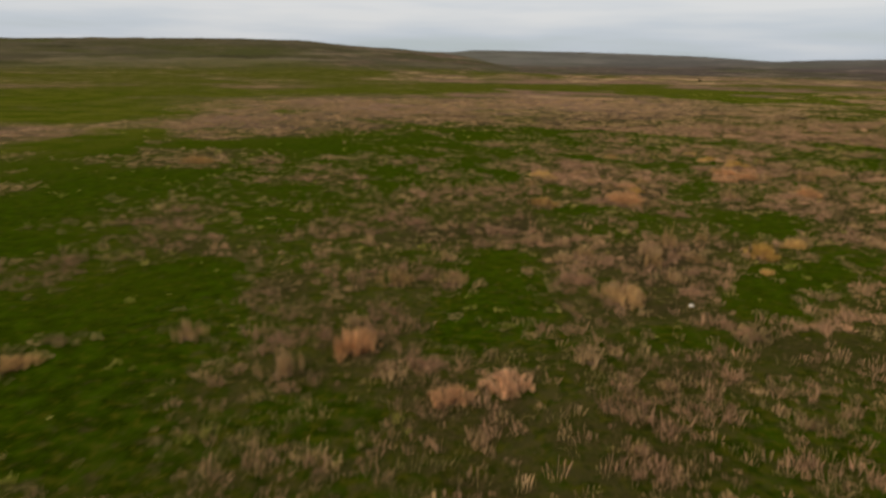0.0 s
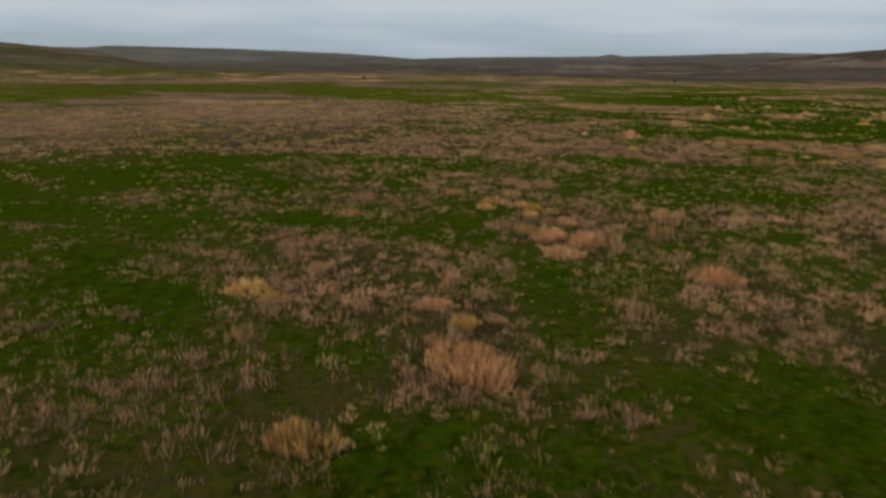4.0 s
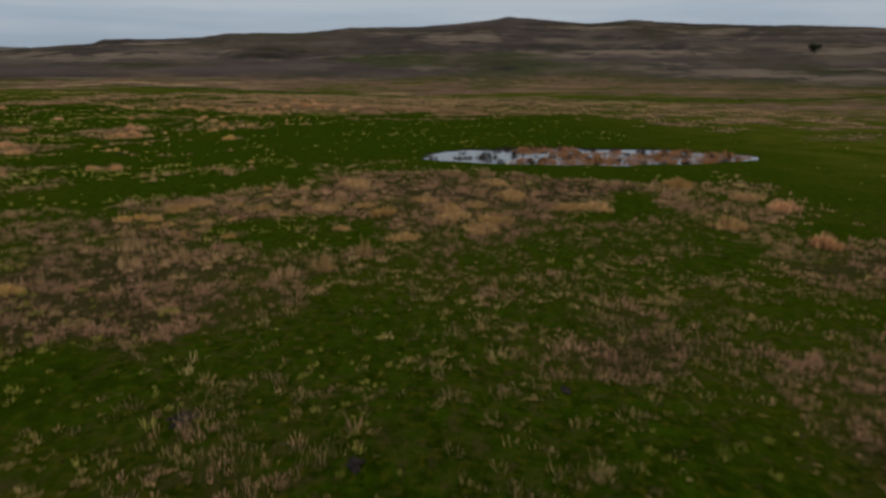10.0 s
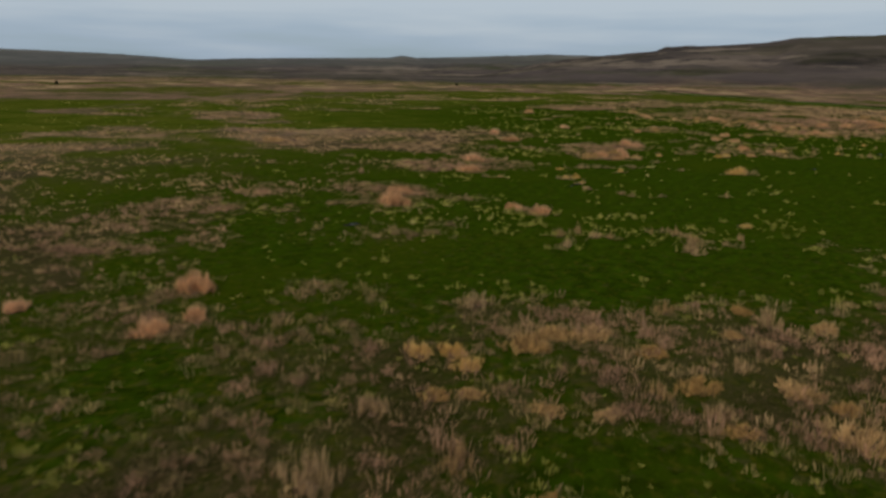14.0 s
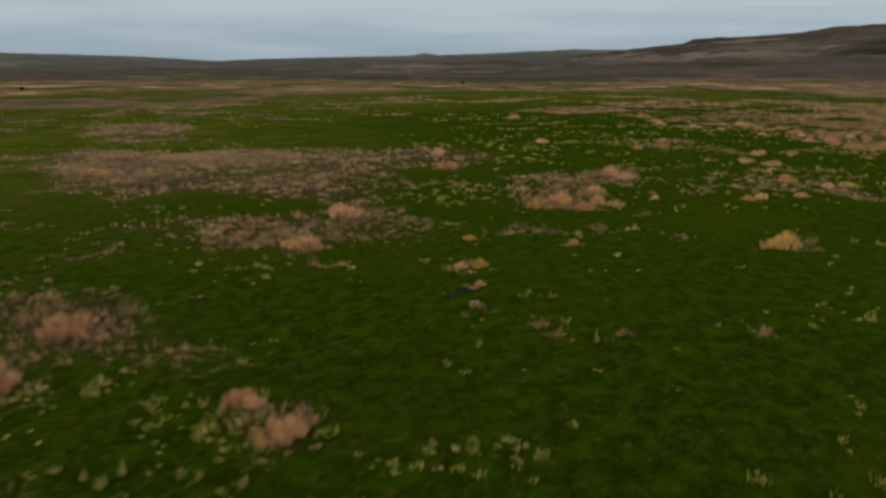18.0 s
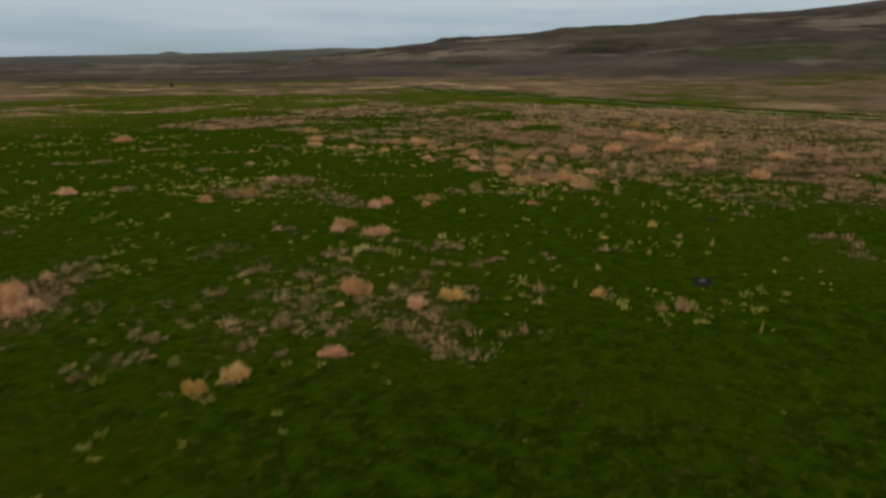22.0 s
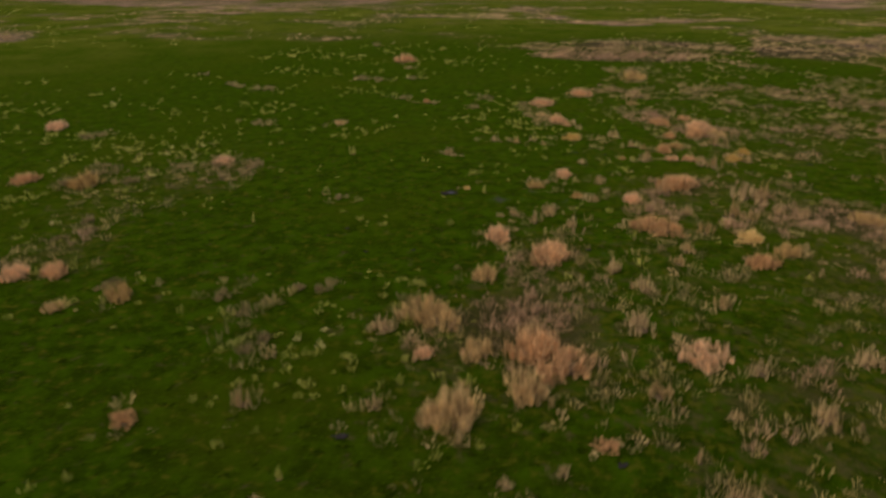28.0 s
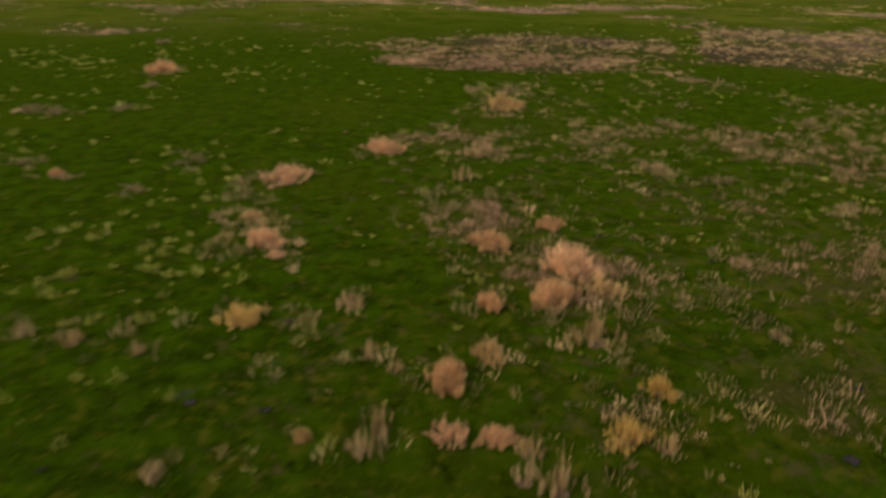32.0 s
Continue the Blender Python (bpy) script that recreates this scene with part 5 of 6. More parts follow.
def clump_material(name, dark, light):
    m, n, l = material(name, 0.75)
    g = n.new("ShaderNodeNewGeometry").outputs["Random Per Island"]
    r = n.new("ShaderNodeObjectInfo").outputs["Random"]
    c = node_mix(n, l, node_math(n, l, "MULTIPLY_ADD", node_math(n, l, "POWER", g, 1.5), 0.6, node_math(n, l, "MULTIPLY_ADD", node_attribute(n, "tone"), 0.6, -0.02)), dark, light)
    hue = n.new("ShaderNodeHueSaturation")
    l.new(c, hue.inputs["Color"])
    l.new(node_math(n, l, "MULTIPLY_ADD", r, 0.30, 0.85), hue.inputs["Value"])
    l.new(node_math(n, l, "MULTIPLY_ADD", r, -0.15, 1.08), hue.inputs["Saturation"])
    leafy(n, l, hue.outputs["Color"])
    return m


def pool_material(name="pond_water", shine=0.5, roughness=0.06):
    m, n, l = material(name, roughness)
    b = n["Principled BSDF"]
    b.inputs["Base Color"].default_value, b.inputs["Specular IOR Level"].default_value = (0.012, 0.014, 0.016, 1), shine
    at = n.new("ShaderNodeTexCoord").outputs["Object"]
    bump = n.new("ShaderNodeBump")
    bump.inputs["Strength"].default_value, bump.inputs["Distance"].default_value = 0.12, 0.02
    l.new(node_noise(n, l, at, 3.0, 3), bump.inputs["Height"])
    l.new(bump.outputs["Normal"], b.inputs["Normal"])
    return m


def plain_material(name, dark, light, scale, roughness=0.9):
    m, n, l = material(name, roughness)
    n["Principled BSDF"].inputs["Specular IOR Level"].default_value = 0.0 if roughness > 0.8 else 0.1
    at = n.new("ShaderNodeTexCoord").outputs["Object"]
    f = node_math(n, l, "MULTIPLY_ADD", node_noise(n, l, at, scale * 6, 3), 0.4, node_math(n, l, "MULTIPLY", node_noise(n, l, at, scale, 4), 0.6))
    l.new(node_mix(n, l, node_range(n, l, f, 0.35, 0.65), dark, light), n["Principled BSDF"].inputs["Base Color"])
    bump = n.new("ShaderNodeBump")
    bump.inputs["Strength"].default_value, bump.inputs["Distance"].default_value = 0.5, 0.05
    l.new(f, bump.inputs["Height"])
    l.new(bump.outputs["Normal"], n["Principled BSDF"].inputs["Normal"])
    return m


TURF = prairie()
STRAW = blade_material("dry_grass", (0.085, 0.058, 0.027), (0.64, 0.45, 0.20), (0.66, 0.50, 0.24))
HAY = blade_material("far_dry_grass", (0.165, 0.105, 0.056), (0.64, 0.435, 0.225), (0.64, 0.41, 0.235))
SPRIG = blade_material("spring_grass", (0.12, 0.13, 0.020), (0.56, 0.49, 0.13), (0.74, 0.60, 0.26))
SAGE = blade_material("dead_stems", (0.058, 0.042, 0.022), (0.44, 0.32, 0.155), (0.50, 0.36, 0.18))
REED = blade_material("rosy_stems", (0.070, 0.040, 0.028), (0.64, 0.385, 0.24), (0.74, 0.43, 0.26))
PINK = clump_material("rosy_bunchgrass", (0.100, 0.052, 0.028), (1.0, 0.605, 0.325))
DEAD = clump_material("dead_bunchgrass", (0.11, 0.070, 0.036), (0.66, 0.44, 0.22))
GOLD = clump_material("golden_bunchgrass", (0.22, 0.125, 0.036), (0.84, 0.56, 0.20))
BUFF = clump_material("buff_bunchgrass", (0.075, 0.045, 0.020), (0.84, 0.55, 0.24))
LIME = clump_material("fresh_sprig", (0.12, 0.13, 0.020), (0.64, 0.55, 0.17))
RUST = clump_material("rusty_sedge", (0.12, 0.056, 0.028), (0.52, 0.27, 0.13))
BLACK = clump_material("dark_sedge", (0.015, 0.013, 0.012), (0.06, 0.045, 0.035))
THATCH = plain_material("grass_thatch", (0.05, 0.034, 0.02), (0.15, 0.10, 0.06), 4.0)
WATER = pool_material()
SILTY = pool_material("silty_water", 0.08, 0.35)
MUDDY = plain_material("wet_mud", (0.012, 0.012, 0.010), (0.038, 0.030, 0.032), 2.0, 0.82)
DUST = plain_material("trodden_grass", (0.11, 0.12, 0.035), (0.22, 0.22, 0.085), 0.6)
VERGE = plain_material("dark_verge", (0.010, 0.017, 0.003), (0.024, 0.034, 0.006), 0.8)
LUSH = plain_material("lush_verge", (0.020, 0.045, 0.003), (0.045, 0.085, 0.007), 0.8)
JUNIPER = plain_material("juniper_green", (0.012, 0.018, 0.008), (0.035, 0.045, 0.02), 2.0)
BARK = plain_material("grey_bark", (0.06, 0.045, 0.035), (0.14, 0.11, 0.09), 8.0)
CHALK = plain_material("pale_stone", (0.55, 0.53, 0.48), (0.80, 0.78, 0.73), 9.0)


# ---- making meshes ----
def mesh_object(name, verts, faces, mat, parent=None, label="", smooth=False, values=None):
    me = bpy.data.meshes.new(name)
    verts, faces = np.asarray(verts, np.float32), np.asarray(faces, np.int32)
    sides = faces.shape[1]
    me.vertices.add(len(verts))
    me.vertices.foreach_set("co", verts.ravel())
    me.loops.add(faces.size)
    me.loops.foreach_set("vertex_index", faces.ravel())
    me.polygons.add(len(faces))
    me.polygons.foreach_set("loop_start", np.arange(0, faces.size, sides, dtype=np.int32))
    me.polygons.foreach_set("use_smooth", np.full(len(faces), smooth))
    for key, data in (values or {}).items():
        me.attributes.new(key, "FLOAT", "POINT").data.foreach_set("value", np.asarray(data, np.float32).ravel())
    me.update(calc_edges=True)
    me.materials.append(mat)
    ob = new(name, me)
    if parent is not None:
        ob.parent = parent
    return tagged(ob, label) if label else ob


def part(name, bm, mat, parent, label=""):
    me = bpy.data.meshes.new(name)
    bm.to_mesh(me)
    bm.free()
    me.materials.append(mat)
    ob = new(name, me)
    ob.parent = parent
    return tagged(ob, label) if label else ob


# the line along which the meadow is seen most closely
LINE = [(-5, -25), (2, 30), (30, 85), (70, 100), (120, 122), (190, 130), (228, 142), (248, 200)]


def from_line(x, y):
    best = np.full(np.shape(x), 1e9)
    for (ax, ay), (bx, by) in zip(LINE, LINE[1:]):
        t = np.clip(((x - ax) * (bx - ax) + (y - ay) * (by - ay)) / ((bx - ax) ** 2 + (by - ay) ** 2), 0, 1)
        best = np.minimum(best, np.hypot(x - ax - t * (bx - ax), y - ay - t * (by - ay)))
    return best


# ---- ground: a fine square sheet, carried on in widening rings to the skyline ----
MUD_SPOTS = [(62.3, 103.8, 1.6), (105.9, 146.0, 1.8), (106.5, 133.0, 0.9), (136.4, 147.2, 1.6), (172.8, 135.9, 1.0), (200.4, 136.1, 1.9), (218.1, 138.8, 1.0),
             (221.7, 148.7, 1.3), (228.0, 174.4, 1.2), (230.2, 176.8, 1.5), (236.8, 166.1, 1.3), (237.5, 169.6, 1.2), (240.6, 185.2, 1.4), (242.4, 186.6, 1.1), (35.3, 65.8, 1.5), (35.5, 133.3, 1.6),
             (230.3, 176.3, 1.4), (231.9, 174.7, 1.2), (233.2, 174.2, 1.2), (235.4, 176.2, 1.2), (237.9, 176.1, 1.3), (235.9, 172.8, 1.2), (238.4, 173.0, 1.2), (229.8, 179.8, 1.3), (226.7, 178.9, 1.2), (233.2, 175.3, 1.2), (236.3, 174.1, 1.2), (244.1, 179.4, 1.2)]
n1 = CELLS + 1
inner = np.stack([GX.ravel(), GY.ravel()], 1)
rim = [(0, j) for j in range(CELLS)] + [(i, CELLS) for i in range(CELLS)] + [(CELLS, CELLS - j) for j in range(CELLS)] + [(CELLS - i, 0) for i in range(CELLS)]
rim_ids = np.array([i * n1 + j for i, j in rim])
RINGS = 54
growth = np.exp(np.linspace(0, math.log(4750 / HALF), RINGS + 1))[1:]
square = inner[rim_ids] - (MIDX, MIDY)
disc = square / np.linalg.norm(square, axis=1)[:, None] * HALF
outward = []
for k, g in enumerate(growth):
    w = min(1.0, k / 40)
    outward.append((square * (1 - w) + disc * w) * g + (MIDX, MIDY))
flat = np.concatenate([inner] + outward)
ids = np.arange(n1 * n1).reshape(n1, n1)
quads = [np.stack([ids[:-1, :-1], ids[1:, :-1], ids[1:, 1:], ids[:-1, 1:]], -1).reshape(-1, 4)]
before = rim_ids
for k in range(RINGS):
    after = n1 * n1 + k * len(rim) + np.arange(len(rim))
    quads.append(np.stack([before, np.roll(before, -1), np.roll(after, -1), after], 1))
    before = after
quads = np.concatenate(quads)
gx, gy = flat[:, 0], flat[:, 1]
mud = np.zeros(len(flat))
for mx, my, mr in MUD_SPOTS:
    mud = np.maximum(mud, 0.5 * step(1.2, 0.3, np.hypot(gx - mx, gy - my) / mr))
mud = np.maximum(mud, step(1.06, 0.98, pond_edge(gx, gy)))
away = np.hypot(gx - 130, gy - 110)
east = step(20, 45, np.degrees(np.arctan2(gx - 100, gy - 100)))
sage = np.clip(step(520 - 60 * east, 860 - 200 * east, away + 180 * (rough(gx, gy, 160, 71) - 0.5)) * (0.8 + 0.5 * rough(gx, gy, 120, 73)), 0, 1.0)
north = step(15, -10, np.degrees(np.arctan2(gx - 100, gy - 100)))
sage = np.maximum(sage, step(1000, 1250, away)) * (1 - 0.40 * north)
plan_dry = dryness(gx, gy)
belt = step(320, 390, away) * step(760 - 200 * east, 560 - 100 * east, away) * step(85, 55, np.degrees(np.arctan2(gx - 100, gy - 100)))
plan_dry = np.clip(plan_dry + belt * (rough(gx, gy, 70, 91, 6) - 0.40) * 3.6, 0, 1)
bearing = np.degrees(np.arctan2(gx - 60, gy - 60))
dull = step(-5, -25, bearing) * step(150, 260, away)
plan_dry = plan_dry * (1 - dull) + dull * np.clip(0.30 + 1.2 * (rough(gx, gy, 45, 93, 6) - 0.5), 0, 1)
plan = (gx, gy, (rough(gx, gy, 30, 55, 5) - 0.5) * 1.9)
paint(plan_dry, [(243, 459, 56, 95, 60, 0.85), (52, 491, 48, 108, 85, 0.75), (8, 364, 29, 38, 91, 0.05), (85, 348, 35, 62, 76, 0.1), (352, 516, 63, 94, 53, 0.1), (452, 471, 85, 100, 43, 0.6)], plan)
paint(plan_dry, [(5742, -30, 140, 1182, -1, 0.75), (787, 280, 140, 129, 14, 0.85), (1582, -219, 140, 209, -11, 0.6), (495, 245, 61, 142, 19, 0.4), (518, 471, 68, 128, 38, 0.8)], plan)
paint(plan_dry, [(562, 419, 88, 147, 33, 0.9), (386, 565, 96, 140, 56, 0.6), (218, 434, 48, 61, 66, 0.3), (802, 337, 136, 128, 18, 0.8), (315, 342, 40, 86, 44, 0.2)], plan)
paint(plan_dry, [(640, 60, 190, 140, 0, 0.65), (560, -60, 150, 120, 0, 0.6)], plan)
paint(plan_dry, [(392, 262, 50, 15, 58, 0.06), (352, 190, 30, 10, 55, 0.1), (452, 262, 90, 22, 58, 0.85), (405, 160, 50, 18, 60, 0.75)], plan)
paint(plan_dry, [(488, 365, 46, 47, 38, 0.95), (369, 368, 34, 20, 53, 0.8), (521, 275, 77, 75, 24, 0.8), (285, 421, 33, 51, 72, 0.7), (419, 261, 22, 26, 30, 0.2), (304, 349, 20, 31, 62, 0.25), (524, 501, 63, 104, 48, 0.3)], plan)
paint(plan_dry, [(492, 371, 53, 49, 40, 0.95), (512, 281, 66, 53, 27, 0.8), (362, 389, 27, 25, 60, 0.8), (304, 488, 37, 77, 75, 0.7), (407, 296, 20, 26, 40, 0.2)], plan)
ground = mesh_object("ground", np.column_stack([flat, land(gx, gy)]), quads, TURF, smooth=True, values={"dry": plan_dry * (0.64 + 0.36 * step(40, 100, from_line(gx, gy))) * (1 - 0.3 * north * step(300, 500, away)), "mud": mud, "ridge_haze": 0.8 * step(1450, 2200, away), "belt": belt, "outland": step(170, 300, from_line(gx, gy)), "sage": sage, "far": step(45, 110, from_line(gx, gy))})
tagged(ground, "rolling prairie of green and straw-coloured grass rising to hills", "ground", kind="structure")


# ---- grass ----
def spray(x, y, z, reach, height, blades, width, lean, seed, messy=0.5):
    """Tufts as sprays of ragged blades. x, y, z, reach and height: arrays, one value a tuft."""
    rnd = np.random.RandomState(seed)
    n = len(x)
    a = rnd.rand(n, blades) * 2 * np.pi
    rad = np.sqrt(rnd.rand(n, blades)) * reach[:, None]
    bx, by = x[:, None] + np.cos(a) * rad * 0.8, y[:, None] + np.sin(a) * rad * 0.8
    h = height[:, None] * (0.45 + 0.55 * rnd.rand(n, blades)) * (1.1 - 0.35 * rad / reach[:, None])
    stray = rnd.rand(n, blades) * 2 * np.pi
    ox = np.cos(a) * lean * 0.7 * rad / reach[:, None] + np.cos(stray) * messy * rnd.rand(n, blades)
    oy = np.sin(a) * lean * 0.7 * rad / reach[:, None] + np.sin(stray) * messy * rnd.rand(n, blades)
    turn = rnd.rand(n, blades) * 2 * np.pi
    w = width * (0.4 + 0.9 * rnd.rand(n, blades)) * np.clip(reach[:, None] / 0.25, 0.8, 1.4)
    base = np.broadcast_to(z[:, None], bx.shape) - 0.03
    k = 0.45 + 0.45 * rnd.rand(n, blades)
    v = np.stack([np.stack([bx, by, base], -1), np.stack([bx + h * ox, by + h * oy, base + h], -1),
                  np.stack([bx + h * k * ox * 0.8 + np.cos(turn) * w * 2, by + h * k * oy * 0.8 + np.sin(turn) * w * 2, base + h * k], -1)], 2)
    f = np.arange(n * blades * 3).reshape(-1, 3)
    return v.reshape(-1, 3), f


def scatter(name, count, chance, low, high, tall, blades, width, lean, mat, seed, label, category, near=(0, 80), bunch=1, dull=0.0):
    rnd = np.random.RandomState(seed)
    few = max(1, count // bunch)
    x, y = np.repeat(rnd.uniform(-70, 360, few), bunch), np.repeat(rnd.uniform(-20, 345, few), bunch)
    shade, spread = np.repeat(rnd.rand(few), bunch), np.repeat(0.25 + 0.65 * rnd.rand(few) ** 1.5, bunch)
    x, y = x + rnd.randn(len(x)) * spread, y + rnd.randn(len(x)) * spread
    gap = from_line(x, y)
    keep = (gap >= near[0]) & (gap < near[1])
    x, y, shade = x[keep], y[keep], shade[keep]
    keep = (rnd.rand(len(x)) < chance(x, y)) & (pond_edge(x, y) > 1.05)
    x, y, shade = x[keep], y[keep], shade[keep]
    size = low + (high - low) * rnd.rand(len(x)) ** 1.7
    v, f = spray(x, y, land(x, y), size, size * tall * (0.7 + 0.6 * rnd.rand(len(x))), blades, width, lean, seed + 1, 0.34)
    tone = np.clip(0.30 * rnd.rand(len(x)) + 0.50 * shade + 0.8 * rough(x, y, 12, seed) - 0.32 - dull * step(0.45, 0.7, dryness(x, y)), 0, 1)
    ob = mesh_object(name, v, f, mat, values={"tone": np.repeat(tone, blades * 3)})
    return tagged(ob, label, category, kind="stuff")


def patchy(x, y, seed, size=2.6):
    return step(0.36, 0.60, rough(x, y, size, seed, 3))


def cover(x, y):
    """How thickly the straw stands."""
    return step(0.12, 0.50, dryness(x, y))


def skirt(x, y):
    i = np.clip(np.rint((x - MIDX + HALF) / (2 * HALF) * CELLS).astype(int), 0, CELLS)
    j = np.clip(np.rint((y - MIDY + HALF) / (2 * HALF) * CELLS).astype(int), 0, CELLS)
    return skirts[i, j]


scatter("dry_grass", 205000, lambda x, y: np.maximum(cover(x, y) * (0.04 + 0.85 * patchy(x, y, 7, 2.2)) * (1 - 0.6 * step(0.5, 0.7, dryness(x, y))), 0.5 * skirt(x, y)), 0.14, 0.44, 1.35, 20, 0.0076, 0.44, STRAW, 101,
        "thin tufts of dry straw-coloured grass over the meadow", "grass", near=(0, 40), bunch=5, dull=0.5)
scatter("dead_grass", 430000, lambda x, y: np.maximum(cover(x, y) * (0.08 + 0.80 * patchy(x, y, 9, 2.0)) * (1 - 0.5 * step(0.5, 0.7, dryness(x, y))), 0.8 * skirt(x, y)), 0.18, 0.50, 1.15, 15, 0.0088, 0.46, SAGE, 103,
        "low matted brown grass and dead stems between the tufts", "grass", near=(0, 42), bunch=6)
scatter("matted_stems", 860000, lambda x, y: step(0.38, 0.66, dryness(x, y)) * (0.12 + 0.88 * step(0.42, 0.56, rough(x, y, 2.4, 19, 3))), 0.15, 0.42, 1.65, 16, 0.0090, 0.32, REED, 113,
        "dense stand of rosy-brown dead grass stems", "grass", near=(0, 48), bunch=7)
scatter("bunched_grass", 80000, lambda x, y: np.maximum(step(0.40, 0.75, dryness(x, y)) * step(0.47, 0.58, rough(x, y, 4.5, 33, 3)), 0.6 * skirt(x, y)), 0.20, 0.52, 1.15, 22, 0.016, 0.3, HAY, 111,
        "rough bunches of tan grass run together in patches", "grass", near=(0, 90), bunch=6)
scatter("spring_grass", 200000, lambda x, y: sprigginess(x, y) * (0.08 + 1.6 * step(0.47, 0.64, rough(x, y, 4.5, 14, 4))) * (1 - 0.5 * cover(x, y)), 0.10, 0.34, 1.7, 24, 0.0090, 0.34, SPRIG, 105,
        "small yellow-green sprigs of fresh grass", "grass", near=(0, 58), bunch=3)
scatter("distant_spring_grass", 75000, lambda x, y: 0.4 * step(0.50, 0.66, rough(x, y, 16, 25, 4)) * step(0.46, 0.62, rough(x, y, 4, 26, 3)) * step(1.5, 3.0, pond_edge(x, y)), 0.15, 0.60, 1.2, 5, 0.03, 0.6, SPRIG, 109,
        "far yellow-green sprigs of grass on the range", "grass", near=(58, 190), bunch=4)
scatter("distant_dry_grass", 430000, lambda x, y: step(0.25, 0.75, dryness(x, y)) * (0.15 + 0.8 * patchy(x, y, 17, 4.0)), 0.16, 0.52, 1.1, 5, 0.036, 0.6, HAY, 107,
        "far tufts of pale dry grass across the range", "grass", near=(40, 150), bunch=5)


# ---- bunchgrass clumps that stand out singly ----
def clump_model(mat, seed, word, tall=1.0, tufts=56, spread=0.88, blades=34, splay=0.32, name="bunchgrass"):
    """A clump of half width 1: many upright tufts that lean out towards its rim."""
    rnd = np.random.RandomState(seed)
    root = new(name, None)
    root.location = (0, 0, -50)
    bm = bmesh.new()
    bmesh.ops.create_icosphere(bm, subdivisions=2, radius=1)
    for vert in bm.verts:
        k = 0.80 + 0.35 * noise.noise(vert.co * 2.3 + Vector((seed, 0, 0)))
        vert.co = Vector((vert.co.x * k * 0.62, vert.co.y * k * 0.52, max(-0.12, vert.co.z * k * 0.10)))
    part("thatch", bm, THATCH, root, "matted dead grass at the base")
    a, r = rnd.rand(tufts) * 2 * np.pi, np.sqrt((np.arange(tufts) + 0.3) / tufts)
    edge = 1 + 0.25 * np.sin(2 * a + seed) + 0.15 * np.sin(5 * a + 2 * seed) + 0.14 * rnd.randn(tufts)
    cx, cy = np.cos(a) * r * spread * edge, np.sin(a) * r * spread * edge
    high = tall * (1 - 0.45 * r * r) * rnd.uniform(0.48, 1.20, tufts)
    reach = rnd.uniform(0.07, 0.15, tufts)
    v, f = spray(cx, cy, np.zeros(tufts), reach, high, blades, 0.0100, 0.26, seed + 5, 0.20)
    out = np.repeat(np.column_stack([np.cos(a) * r, np.sin(a) * r]), blades * 3, 0)
    v[:, :2] += out * splay * v[:, 2:3] * 0.6
    mesh_object("foliage", v, f, mat, root, values={"tone": np.repeat(np.clip(rnd.uniform(0.1, 0.95, tufts), 0, 1), blades * 3)})
    tagged(root, word, "grass clump", "bunchgrass clumps on the meadow")
    return root


ROSY, GOLDEN, DULL = "rosy-tan clump of dry bunchgrass on the meadow", "golden-yellow clump of dry bunchgrass in green turf", "ragged buff clump of thin dead bunchgrass stems"
FRESH = "small upright yellow-green tuft of grass in the turf"
PINKS = [clump_model(PINK, 1, ROSY, 0.95, 76), clump_model(PINK, 2, ROSY, 0.85, 68, 0.95), clump_model(PINK, 6, ROSY, 1.05, 72, 0.85), clump_model(BUFF, 7, ROSY, 0.9, 64), clump_model(BUFF, 13, ROSY, 1.0, 60, 0.95)]
GOLDS = [clump_model(GOLD, 3, GOLDEN, 0.85, 56, name="golden_bunchgrass"), clump_model(GOLD, 8, GOLDEN, 1.0, 42, 0.85, name="golden_bunchgrass")]
BUFFS = [clump_model(DEAD, 4, DULL, 1.1, 18, 1.0, 26, name="dead_bunchgrass"), clump_model(DEAD, 5, DULL, 1.0, 24, 1.0, 24, name="dead_bunchgrass"),
         clump_model(DEAD, 9, DULL, 1.2, 14, 0.9, 28, name="dead_bunchgrass"), clump_model(DEAD, 10, DULL, 1.0, 22, 1.05, 24, name="dead_bunchgrass")]
SPRIGS = [clump_model(LIME, 11, FRESH, 1.5, 9, 0.6, 28, name="grass_tuft"), clump_model(LIME, 12, FRESH, 1.3, 12, 0.7, 26, name="grass_tuft")]
pick = random.Random(5)
settled = set()


def settle(model, x, y, wide, high):
    m = Matrix.LocRotScale((x, y, float(land(x, y)) - 0.02), Euler((0, 0, pick.uniform(0, 6.283))), (wide, wide * pick.uniform(0.85, 1.1), high))
    if model in settled:
        keep = model.matrix_basis.copy()
        model.matrix_basis = Matrix.Identity(4)
        copy_thing(model, m)
        model.matrix_basis = keep
    else:
        model.matrix_basis = m
        settled.add(model)


